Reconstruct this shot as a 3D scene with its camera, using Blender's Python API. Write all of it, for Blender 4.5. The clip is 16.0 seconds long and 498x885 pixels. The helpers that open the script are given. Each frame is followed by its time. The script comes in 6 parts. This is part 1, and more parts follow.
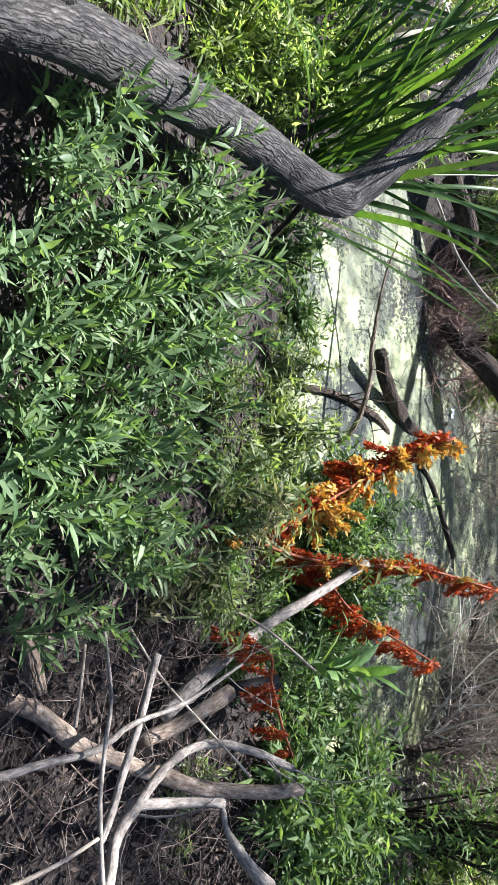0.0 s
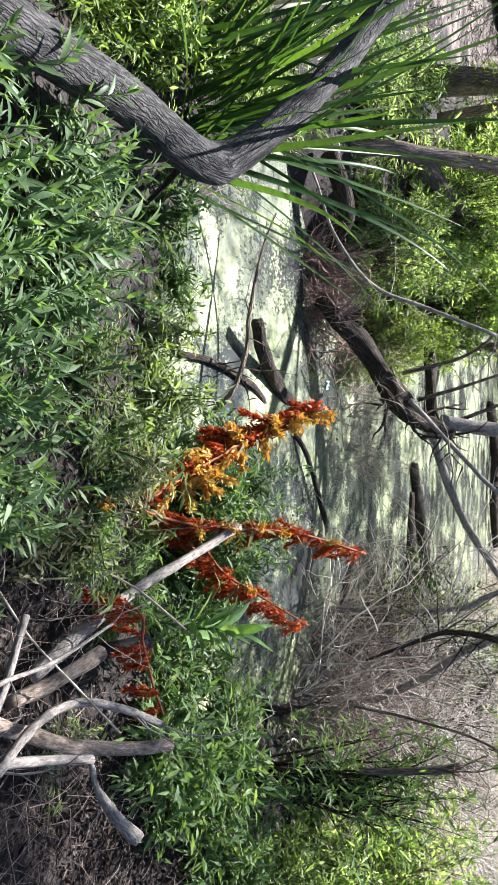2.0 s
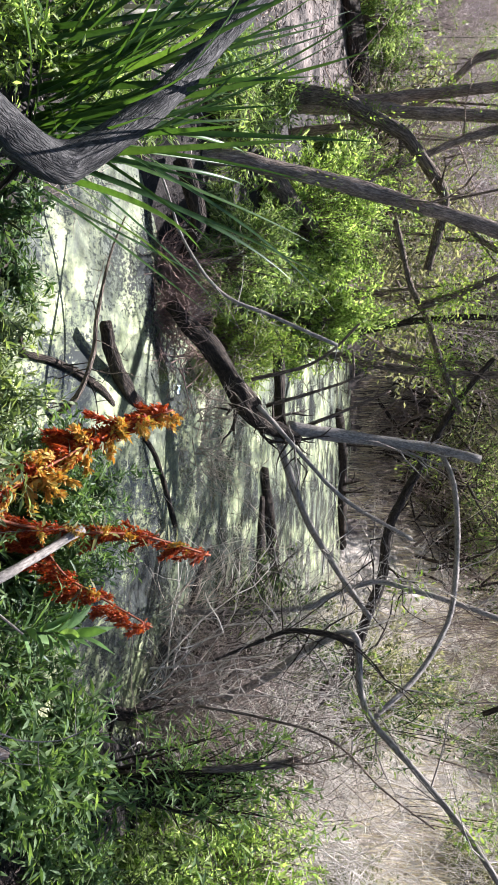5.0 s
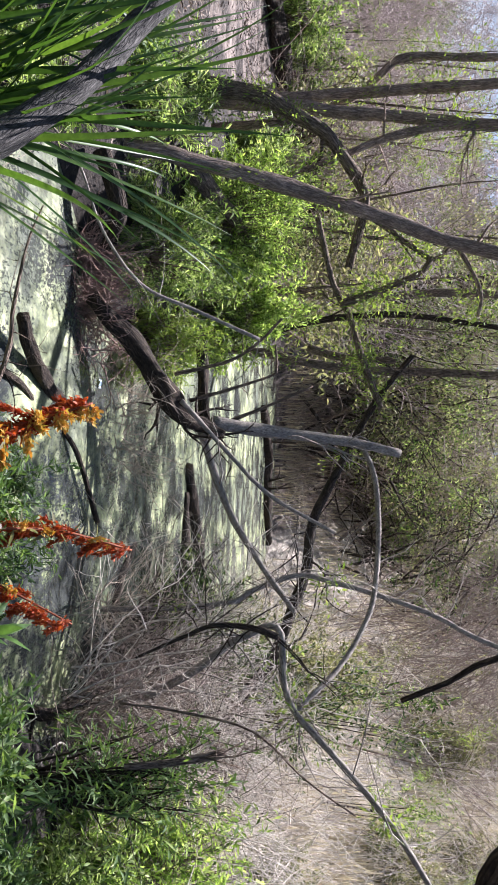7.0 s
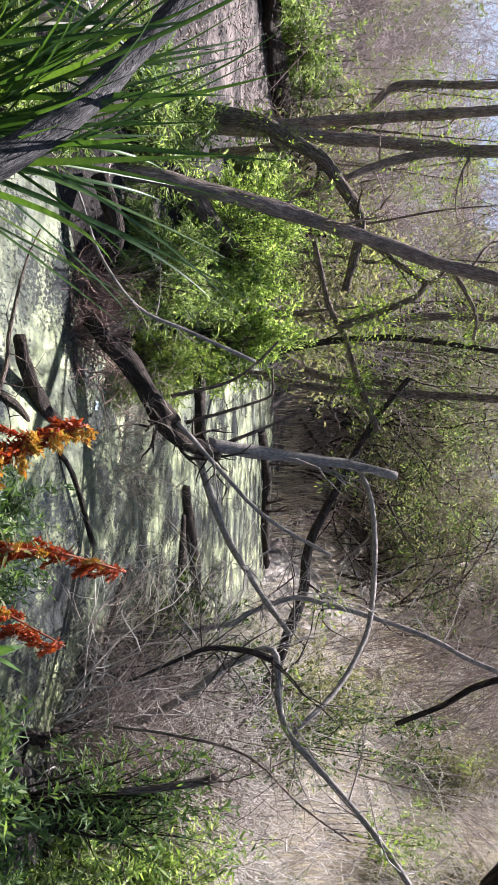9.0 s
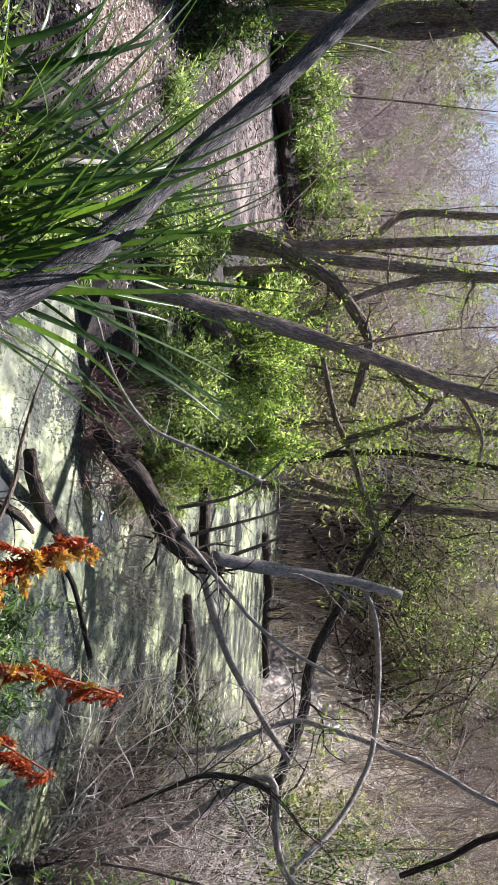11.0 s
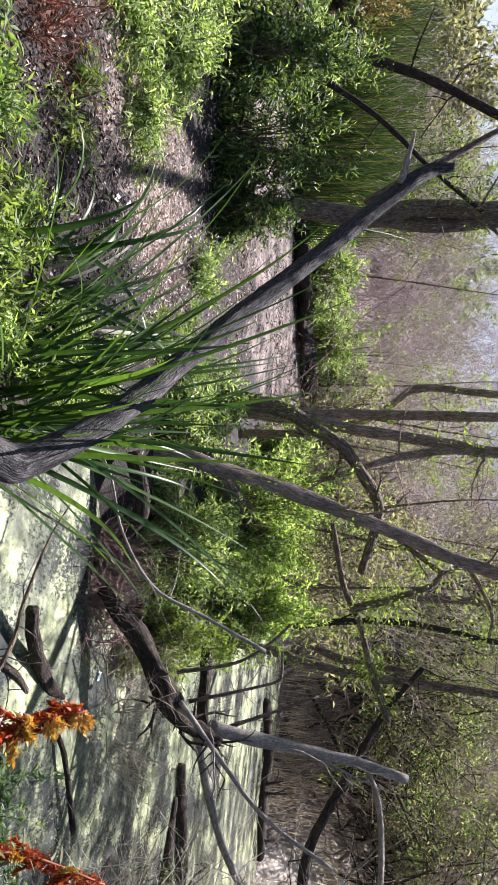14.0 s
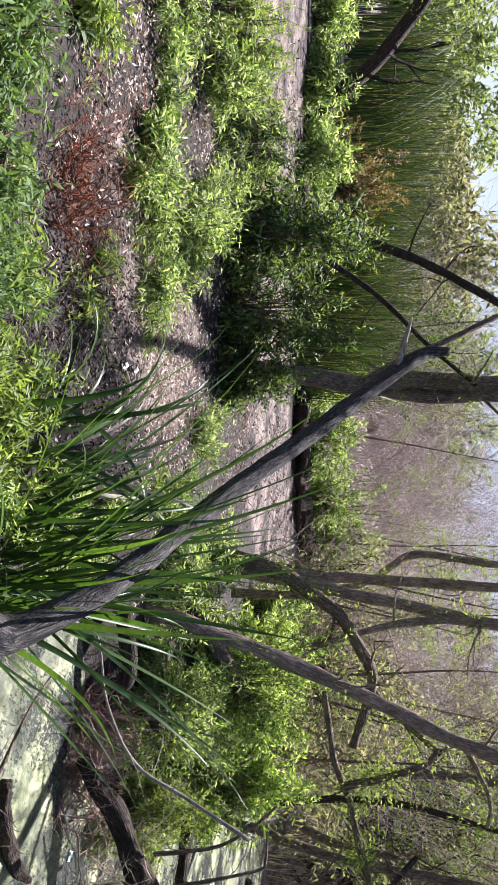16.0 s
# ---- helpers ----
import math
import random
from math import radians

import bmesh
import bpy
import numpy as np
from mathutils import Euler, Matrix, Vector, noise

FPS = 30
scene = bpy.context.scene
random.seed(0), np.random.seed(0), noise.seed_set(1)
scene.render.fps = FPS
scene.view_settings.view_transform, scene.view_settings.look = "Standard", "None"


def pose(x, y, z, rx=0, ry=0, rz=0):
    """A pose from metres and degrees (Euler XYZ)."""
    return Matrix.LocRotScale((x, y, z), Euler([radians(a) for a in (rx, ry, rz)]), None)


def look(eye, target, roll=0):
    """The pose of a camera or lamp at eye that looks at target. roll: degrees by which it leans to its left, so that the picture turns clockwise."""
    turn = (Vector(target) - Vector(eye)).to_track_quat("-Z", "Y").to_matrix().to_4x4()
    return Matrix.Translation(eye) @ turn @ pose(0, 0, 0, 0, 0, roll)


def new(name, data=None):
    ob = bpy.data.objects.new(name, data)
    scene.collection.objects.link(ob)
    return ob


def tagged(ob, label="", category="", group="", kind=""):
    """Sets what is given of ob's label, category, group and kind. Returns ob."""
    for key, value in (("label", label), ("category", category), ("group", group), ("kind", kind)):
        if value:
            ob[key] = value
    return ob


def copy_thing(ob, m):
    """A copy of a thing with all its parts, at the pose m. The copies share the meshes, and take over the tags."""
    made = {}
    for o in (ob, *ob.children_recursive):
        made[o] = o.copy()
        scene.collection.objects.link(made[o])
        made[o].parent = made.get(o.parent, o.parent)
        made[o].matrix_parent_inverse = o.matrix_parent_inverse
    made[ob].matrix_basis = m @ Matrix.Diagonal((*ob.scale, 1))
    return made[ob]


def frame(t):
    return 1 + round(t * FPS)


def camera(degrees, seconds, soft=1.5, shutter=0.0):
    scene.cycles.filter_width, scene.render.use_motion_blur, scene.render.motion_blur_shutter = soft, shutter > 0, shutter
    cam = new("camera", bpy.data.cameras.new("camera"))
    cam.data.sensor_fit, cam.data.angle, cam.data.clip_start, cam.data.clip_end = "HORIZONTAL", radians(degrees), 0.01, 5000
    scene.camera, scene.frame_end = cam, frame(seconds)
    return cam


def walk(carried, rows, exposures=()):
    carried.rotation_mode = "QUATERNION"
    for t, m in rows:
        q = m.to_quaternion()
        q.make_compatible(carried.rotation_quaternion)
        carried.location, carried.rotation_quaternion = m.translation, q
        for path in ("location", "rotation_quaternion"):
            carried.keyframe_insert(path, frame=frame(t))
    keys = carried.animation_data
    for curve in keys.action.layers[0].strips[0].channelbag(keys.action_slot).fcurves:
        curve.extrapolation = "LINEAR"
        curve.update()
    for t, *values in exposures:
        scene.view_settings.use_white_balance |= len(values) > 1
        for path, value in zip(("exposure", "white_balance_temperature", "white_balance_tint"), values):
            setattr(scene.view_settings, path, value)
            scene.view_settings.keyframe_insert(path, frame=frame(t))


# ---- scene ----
cam = camera(34.42, 16.0, soft=1.05)
PATH = [
    (0, (0.0780, -0.1360, 1.6803), (0.0510, 1.5867, 0.6647), 90.06),
    (0.5, (0.0870, -0.1589, 1.6888), (0.0344, 1.6046, 0.7470), 90.41),
    (1, (0.1007, -0.1650, 1.6993), (0.0667, 1.6300, 0.8180), 90.74),
    (1.5, (0.1059, -0.1554, 1.7140), (0.1058, 1.6644, 0.8843), 91.12),
    (2, (0.1057, -0.1587, 1.7343), (0.1428, 1.6919, 0.9767), 91.65),
    (2.5, (0.1030, -0.1617, 1.7455), (0.1541, 1.7163, 1.0597), 91.92),
    (3, (0.1090, -0.1706, 1.7566), (0.1579, 1.7317, 1.1411), 91.96),
    (3.5, (0.1075, -0.1781, 1.7711), (0.1562, 1.7435, 1.2188), 92.28),
    (4, (0.1045, -0.1755, 1.7804), (0.1422, 1.7612, 1.2825), 92.43),
    (4.2, (0.1066, -0.1793, 1.7859), (0.1377, 1.7612, 1.3025), 92.32),
    (6.3, (0.1180, -0.1810, 1.8095), (0.1344, 1.7951, 1.5020), 91.94),
    (6.5, (0.1249, -0.1775, 1.8211), (0.1422, 1.8012, 1.5300), 91.93),
    (7, (0.1321, -0.1671, 1.8187), (0.1475, 1.8183, 1.5780), 91.76),
    (7.5, (0.1413, -0.1641, 1.8235), (0.1586, 1.8253, 1.6186), 91.66),
    (8, (0.1452, -0.1638, 1.8270), (0.1612, 1.8257, 1.6236), 91.75),
    (8.5, (0.1422, -0.1670, 1.8277), (0.1398, 1.8210, 1.6092), 91.78),
    (9, (0.1381, -0.1727, 1.8373), (0.0966, 1.8126, 1.5986), 91.67),
    (9.5, (0.1164, -0.1781, 1.8391), (0.0232, 1.8045, 1.5932), 91.68),
    (10, (0.0919, -0.1830, 1.8347), (-0.0718, 1.7940, 1.5805), 91.94),
    (10.2, (0.0635, -0.1891, 1.8214), (-0.1277, 1.7853, 1.5657), 92.03),
    (12.3, (0.0119, -0.1844, 1.8302), (-0.4138, 1.7496, 1.5499), 93.43),
    (12.5, (0.0124, -0.1969, 1.8397), (-0.4363, 1.7308, 1.5525), 93.42),
    (13, (0.0034, -0.1952, 1.8345), (-0.4963, 1.7187, 1.5393), 93.52),
    (13.5, (-0.0161, -0.2108, 1.8297), (-0.5821, 1.6836, 1.5280), 93.75),
    (14, (-0.0355, -0.2291, 1.8258), (-0.6889, 1.6362, 1.5197), 94.08),
    (14.5, (-0.0569, -0.2379, 1.8238), (-0.8023, 1.5911, 1.5093), 94.37),
    (15, (-0.0798, -0.2569, 1.8248), (-0.9122, 1.5328, 1.5020), 94.64),
    (15.5, (-0.1080, -0.2747, 1.8185), (-1.0239, 1.4733, 1.4933), 94.78),
    (16, (-0.1316, -0.3042, 1.8191), (-1.1151, 1.4067, 1.4943), 94.90),
]
walk(cam, [(t, look(eye, target, roll)) for t, eye, target, roll in PATH], exposures=[(0.0, 1.99, 5970, 14), (4.2, 1.86, 5920, 15), (6.5, 1.64, 5930, 20), (16.0, 1.68, 6120, 22)])

# ---------- world, sun ----------
SUN_AZ, SUN_EL = -30.0, 56.0
world = bpy.data.worlds.new("world")
scene.world = world
world.use_nodes = True
wn = world.node_tree
sky = wn.nodes.new("ShaderNodeTexSky")
sky.sky_type = "NISHITA"
sky.sun_disc = False
sky.sun_elevation = radians(SUN_EL)
sky.sun_rotation = radians(SUN_AZ)
wn.links.new(sky.outputs[0], wn.nodes["Background"].inputs[0])
wn.nodes["Background"].inputs[1].default_value = 0.04
sun = new("sun", bpy.data.lights.new("sun", "SUN"))
sun.data.energy, sun.data.angle, sun.data.color = 5.0, radians(0.55), (1.0, 0.965, 0.9)
sa, se = radians(SUN_AZ), radians(SUN_EL)
SUNWARD = Vector((math.sin(sa) * math.cos(se), math.cos(sa) * math.cos(se), math.sin(se)))
sun.matrix_world = look(SUNWARD * 40, (0, 0, 0))


# ---------- materials ----------
def material(name):
    m = bpy.data.materials.new(name)
    m.use_nodes = True
    nt = m.node_tree
    return m, nt, nt.nodes["Principled BSDF"]


def ramp(nt, fac, stops):
    r = nt.nodes.new("ShaderNodeValToRGB")
    e = r.color_ramp.elements
    e[0].position, e[0].color = stops[0][0], (*stops[0][1], 1)
    e[1].position, e[1].color = stops[-1][0], (*stops[-1][1], 1)
    for p, c in stops[1:-1]:
        x = e.new(p)
        x.color = (*c, 1)
    nt.links.new(fac, r.inputs[0])
    return r.outputs[0]


def noise_node(nt, vec, scale, detail=4, rough=0.6, kind="noise"):
    n = nt.nodes.new("ShaderNodeTexNoise" if kind == "noise" else "ShaderNodeTexVoronoi")
    n.inputs["Scale"].default_value = scale
    if kind == "noise":
        n.inputs["Detail"].default_value, n.inputs["Roughness"].default_value = detail, rough
    nt.links.new(vec, n.inputs["Vector"])
    return n


def mapped(nt, vec, scale):
    mp = nt.nodes.new("ShaderNodeMapping")
    mp.inputs["Scale"].default_value = scale
    nt.links.new(vec, mp.inputs[0])
    return mp.outputs[0]


def mixed(nt, fac, a, b, mode="MIX"):
    x = nt.nodes.new("ShaderNodeMix")
    x.data_type, x.blend_type = "RGBA", mode
    for s, v in ((x.inputs[0], fac), (x.inputs[6], a), (x.inputs[7], b)):
        if isinstance(v, (int, float)):
            s.default_value = v
        elif isinstance(v, tuple):
            s.default_value = (*v, 1)
        else:
            nt.links.new(v, s)
    return x.outputs[2]


def bumped(nt, bsdf, height, strength, distance):
    b = nt.nodes.new("ShaderNodeBump")
    b.inputs["Strength"].default_value, b.inputs["Distance"].default_value = strength, distance
    nt.links.new(height, b.inputs["Height"])
    nt.links.new(b.outputs[0], bsdf.inputs["Normal"])
    return b


def leaf_material(name, stops, through_light=0.4, glow=(1.25, 1.3, 0.55), rough=0.42, single=False):
    """stops: colours from leaf to leaf; single: each leaf is an object of its own."""
    m, nt, b = material(name)
    if single:
        rnd = nt.nodes.new("ShaderNodeObjectInfo").outputs["Random"]
    else:
        rnd = nt.nodes.new("ShaderNodeNewGeometry").outputs["Random Per Island"]
    n = len(stops)
    col = ramp(nt, rnd, [(i / (n - 1), c) for i, c in enumerate(stops)])
    co = nt.nodes.new("ShaderNodeTexCoord").outputs["Object"]
    blotch = noise_node(nt, co, 45, 3).outputs[0]
    shade = ramp(nt, blotch, [(0.3, (0.7, 0.72, 0.66)), (0.7, (1.15, 1.12, 1.05))])
    col = mixed(nt, 1.0, col, shade, "MULTIPLY")
    nt.links.new(col, b.inputs["Base Color"])
    b.inputs["Roughness"].default_value = rough
    b.inputs["Specular IOR Level"].default_value = 0.32
    tr = nt.nodes.new("ShaderNodeBsdfTranslucent")
    nt.links.new(mixed(nt, 1.0, col, glow, "MULTIPLY"), tr.inputs[0])
    mx = nt.nodes.new("ShaderNodeMixShader")
    mx.inputs[0].default_value = through_light
    nt.links.new(b.outputs[0], mx.inputs[1])
    nt.links.new(tr.outputs[0], mx.inputs[2])
    nt.links.new(mx.outputs[0], nt.nodes["Material Output"].inputs[0])
    return m


def bark_material(name, dark, mid, light, fine=60.0, rough=0.85, bump=0.6, depth=0.006, crack=0.0):
    """crack: how deep and dark the long furrows between the ridges are."""
    m, nt, b = material(name)
    grain = nt.nodes.new("ShaderNodeAttribute")
    grain.attribute_name = "grain"
    vec = grain.outputs["Vector"]
    streak = noise_node(nt, mapped(nt, vec, (1, 1, 0.3)), fine * 1.6, 6, 0.72).outputs[0]
    patch = noise_node(nt, vec, fine * 0.16, 4, 0.6).outputs[0]
    col = ramp(nt, streak, [(0.34, dark), (0.5, mid), (0.66, light)])
    col = mixed(nt, 0.7, col, ramp(nt, patch, [(0.3, (0.5, 0.48, 0.46)), (0.7, (1.3, 1.24, 1.18))]), "MULTIPLY")
    relief = streak
    if crack:
        wob = nt.nodes.new("ShaderNodeMix")
        wob.data_type = "VECTOR"
        wob.inputs[0].default_value = 0.02
        nt.links.new(vec, wob.inputs[4])
        nt.links.new(noise_node(nt, vec, fine * 0.5, 3).outputs["Color"], wob.inputs[5])
        vo = noise_node(nt, mapped(nt, wob.outputs[1], (1, 1, 0.06)), fine * 1.9, kind="voronoi")
        vo.feature = "DISTANCE_TO_EDGE"
        furrow = ramp(nt, vo.outputs[0], [(0.0, (0, 0, 0)), (0.2, (1, 1, 1))])
        col = mixed(nt, 1.0, col, ramp(nt, furrow, [(0.0, (1 - crack,) * 3), (1.0, (1, 1, 1))]), "MULTIPLY")
        relief = mixed(nt, 0.6, streak, furrow)
    nt.links.new(col, b.inputs["Base Color"])
    b.inputs["Roughness"].default_value = rough
    b.inputs["Specular IOR Level"].default_value = 0.25
    bumped(nt, b, relief, bump, depth)
    return m


M_HERB = leaf_material("herb_leaf", [(0.075, 0.135, 0.06), (0.115, 0.19, 0.085), (0.165, 0.25, 0.115), (0.24, 0.335, 0.16)], 0.42, rough=0.5, single=True)
M_HERB_FAR = leaf_material("herb_foliage", [(0.08, 0.145, 0.055), (0.12, 0.195, 0.08), (0.17, 0.26, 0.105), (0.23, 0.32, 0.13)], 0.45, rough=0.6)
M_BRIGHT = leaf_material("bright_foliage", [(0.12, 0.19, 0.05), (0.19, 0.27, 0.08), (0.27, 0.35, 0.11), (0.35, 0.41, 0.17)], 0.52, rough=0.5)
# Sunlit foliage: sunlight is put into the paler leaf colours.
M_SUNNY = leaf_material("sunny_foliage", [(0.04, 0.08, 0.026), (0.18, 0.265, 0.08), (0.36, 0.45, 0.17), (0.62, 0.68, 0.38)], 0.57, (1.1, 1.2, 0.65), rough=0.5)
M_FRESH = leaf_material("fresh_foliage", [(0.035, 0.075, 0.028), (0.07, 0.13, 0.045), (0.12, 0.2, 0.075), (0.23, 0.33, 0.14)], 0.42, (1.2, 1.25, 0.6), rough=0.5)
M_RUST = leaf_material("rust_litter", [(0.08, 0.03, 0.02), (0.16, 0.06, 0.035), (0.26, 0.12, 0.07)], 0.1, (1, 0.9, 0.7), 0.8)
# Dark foliage: shade is in the colour; the last stop paints sunlit tips.
M_DARK = leaf_material("shaded_dark_foliage", [(0.018, 0.04, 0.013), (0.035, 0.072, 0.022), (0.07, 0.12, 0.035), (0.14, 0.21, 0.065), (0.4, 0.48, 0.22)], 0.42, (1.2, 1.25, 0.6), rough=0.55)
# Brighter copy for bushes in full sun, the light being in the colour.
M_LIME = leaf_material("sunlit_lime_foliage", [(0.045, 0.085, 0.028), (0.25, 0.36, 0.1), (0.44, 0.56, 0.19), (0.7, 0.77, 0.42)], 0.6, (1.13, 1.22, 0.58), rough=0.5)
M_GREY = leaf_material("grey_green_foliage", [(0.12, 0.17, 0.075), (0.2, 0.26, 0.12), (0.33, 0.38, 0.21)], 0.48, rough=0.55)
M_OLIVE = leaf_material("olive_foliage", [(0.09, 0.1, 0.055), (0.16, 0.168, 0.09), (0.27, 0.27, 0.155), (0.46, 0.44, 0.28)], 0.5, (1.12, 1.12, 0.75), 0.65)
M_TAN = leaf_material("tan_foliage", [(0.14, 0.115, 0.045), (0.25, 0.21, 0.09), (0.38, 0.33, 0.16)], 0.4, (1.2, 1.05, 0.7))
M_BLADE = leaf_material("grass_blade", [(0.03, 0.07, 0.024), (0.05, 0.105, 0.032), (0.1, 0.175, 0.05)], 0.38, (1.35, 1.35, 0.4), 0.35, single=True)
M_REED = leaf_material("reed_blade", [(0.02, 0.045, 0.016), (0.04, 0.075, 0.026), (0.065, 0.1, 0.035), (0.2, 0.18, 0.1)], 0.22, rough=0.6)
M_DEADBLADE = leaf_material("dry_blade", [(0.5, 0.455, 0.38), (0.68, 0.63, 0.54), (0.3, 0.25, 0.19)], 0.55, (1.1, 1.05, 0.85), 0.6)
M_DRYSEDGE = leaf_material("dry_sedge", [(0.36, 0.35, 0.28), (0.52, 0.5, 0.42), (0.2, 0.2, 0.14)], 0.4, (1.1, 1.05, 0.85), 0.6, single=True)
M_SEED_RED = leaf_material("dock_seed_red", [(0.25, 0.035, 0.012), (0.42, 0.07, 0.018), (0.56, 0.15, 0.03)], 0.4, (1.2, 0.9, 0.6), 0.6)
M_SEED_GOLD = leaf_material("dock_seed_gold", [(0.5, 0.22, 0.04), (0.6, 0.36, 0.08), (0.42, 0.38, 0.08)], 0.35, (1.2, 1.0, 0.5), 0.6)
# Litter for shaded ground; the shade is in its dark browns.
M_LITTER = leaf_material("fallen_leaf", [(0.016, 0.011, 0.01), (0.03, 0.021, 0.018), (0.055, 0.04, 0.034), (0.12, 0.09, 0.075)], 0.1, (1, 0.9, 0.7), 0.8)
# Dry litter, lightened so that its colour includes the sunlight.
M_DRYLITTER = leaf_material("sunlit_dry_leaf", [(0.17, 0.125, 0.105), (0.31, 0.24, 0.205), (0.46, 0.38, 0.335), (0.62, 0.54, 0.49)], 0.1, (1, 0.9, 0.7), 0.8)
M_STEM = bark_material("green_stem", (0.06, 0.08, 0.03), (0.1, 0.13, 0.05), (0.15, 0.18, 0.07), 200, 0.6, 0.2, 0.001)
M_REDSTEM = bark_material("red_stem", (0.12, 0.03, 0.015), (0.22, 0.06, 0.025), (0.32, 0.11, 0.04), 200, 0.6, 0.2, 0.001)
M_NEARBARK = bark_material("near_bark", (0.02, 0.02, 0.02), (0.062, 0.06, 0.058), (0.145, 0.138, 0.135), 55, 0.85, 0.8, 0.008, 0.5)
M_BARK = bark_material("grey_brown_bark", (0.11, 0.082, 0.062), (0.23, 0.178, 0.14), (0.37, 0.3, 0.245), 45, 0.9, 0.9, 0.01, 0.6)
# Lighter bark copy with the sun on the trunks painted in.
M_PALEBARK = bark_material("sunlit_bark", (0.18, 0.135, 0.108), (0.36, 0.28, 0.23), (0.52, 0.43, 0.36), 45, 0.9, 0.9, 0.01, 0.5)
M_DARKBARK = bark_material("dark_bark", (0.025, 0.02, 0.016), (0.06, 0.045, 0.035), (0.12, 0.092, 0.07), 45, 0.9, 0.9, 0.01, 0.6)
M_DEAD = bark_material("dead_wood", (0.1, 0.09, 0.08), (0.26, 0.235, 0.21), (0.42, 0.39, 0.36), 80, 0.85, 0.7, 0.004)
M_PALEWOOD = bark_material("bare_wood", (0.1, 0.075, 0.055), (0.26, 0.205, 0.16), (0.44, 0.39, 0.34), 70, 0.85, 0.7, 0.004)
M_TWIG = bark_material("dry_twig", (0.26, 0.21, 0.165), (0.4, 0.34, 0.28), (0.55, 0.5, 0.43), 60, 0.85, 0.2, 0.001)
# Whiter than the dry twig: sunlight on the brush is in this colour.
M_WHITETWIG = bark_material("sunlit_pale_twig", (0.4, 0.36, 0.3), (0.56, 0.52, 0.46), (0.7, 0.66, 0.6), 60, 0.85, 0.2, 0.001)
# The grey-lilac tint paints distance haze onto the far brush.
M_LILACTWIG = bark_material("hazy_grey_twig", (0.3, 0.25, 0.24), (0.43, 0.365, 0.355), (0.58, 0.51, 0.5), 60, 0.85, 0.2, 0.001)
M_ROOTBROWN = bark_material("red_brown_root", (0.15, 0.1, 0.085), (0.28, 0.19, 0.165), (0.44, 0.32, 0.28), 60, 0.9, 0.3, 0.001)
M_BROWNTWIG = bark_material("brown_twig", (0.13, 0.1, 0.085), (0.24, 0.19, 0.165), (0.36, 0.3, 0.265), 60, 0.85, 0.2, 0.001)
M_CHAR = bark_material("charred_wood", (0.008, 0.008, 0.009), (0.015, 0.015, 0.017), (0.03, 0.03, 0.032), 60, 0.6, 0.5, 0.003)


def ground_material():
    m, nt, b = material("soil")
    co = nt.nodes.new("ShaderNodeTexCoord").outputs["Object"]
    at = nt.nodes.new("ShaderNodeAttribute")
    at.attribute_name = "worn_sunlit"
    big = noise_node(nt, co, 2.4, 6, 0.7).outputs[0]
    fine = noise_node(nt, co, 26, 6, 0.7).outputs[0]
    crumb = noise_node(nt, co, 70, 3, 0.6).outputs[0]
    # Soil is darkened beyond its own colour to hold the bank's shade.
    soil = ramp(nt, fine, [(0.3, (0.01, 0.008, 0.007)), (0.5, (0.025, 0.019, 0.016)), (0.7, (0.055, 0.042, 0.034))])
    dry = ramp(nt, fine, [(0.3, (0.14, 0.105, 0.088)), (0.5, (0.3, 0.24, 0.205)), (0.7, (0.48, 0.405, 0.355))])
    edge = nt.nodes.new("ShaderNodeMath")
    edge.operation = "MULTIPLY_ADD"
    nt.links.new(big, edge.inputs[0])
    edge.inputs[1].default_value = 0.9
    less = nt.nodes.new("ShaderNodeMath")
    less.operation = "MULTIPLY"
    less.inputs[1].default_value = 0.4
    nt.links.new(at.outputs["Fac"], less.inputs[0])
    nt.links.new(less.outputs[0], edge.inputs[2])
    fac = ramp(nt, edge.outputs[0], [(0.66, (0, 0, 0)), (0.9, (1, 1, 1))])
    # Straw is lifted above dry grass to carry sunlight on the slope.
    straw = ramp(nt, fine, [(0.3, (0.3, 0.245, 0.185)), (0.5, (0.55, 0.48, 0.4)), (0.7, (0.72, 0.66, 0.58))])
    dry = mixed(nt, ramp(nt, at.outputs["Fac"], [(0.86, (0, 0, 0)), (0.98, (1, 1, 1))]), dry, straw)
    nt.links.new(mixed(nt, fac, soil, dry), b.inputs["Base Color"])
    b.inputs["Roughness"].default_value = 0.95
    bumped(nt, b, mixed(nt, 0.5, crumb, fine), 1.0, 0.03)
    return m


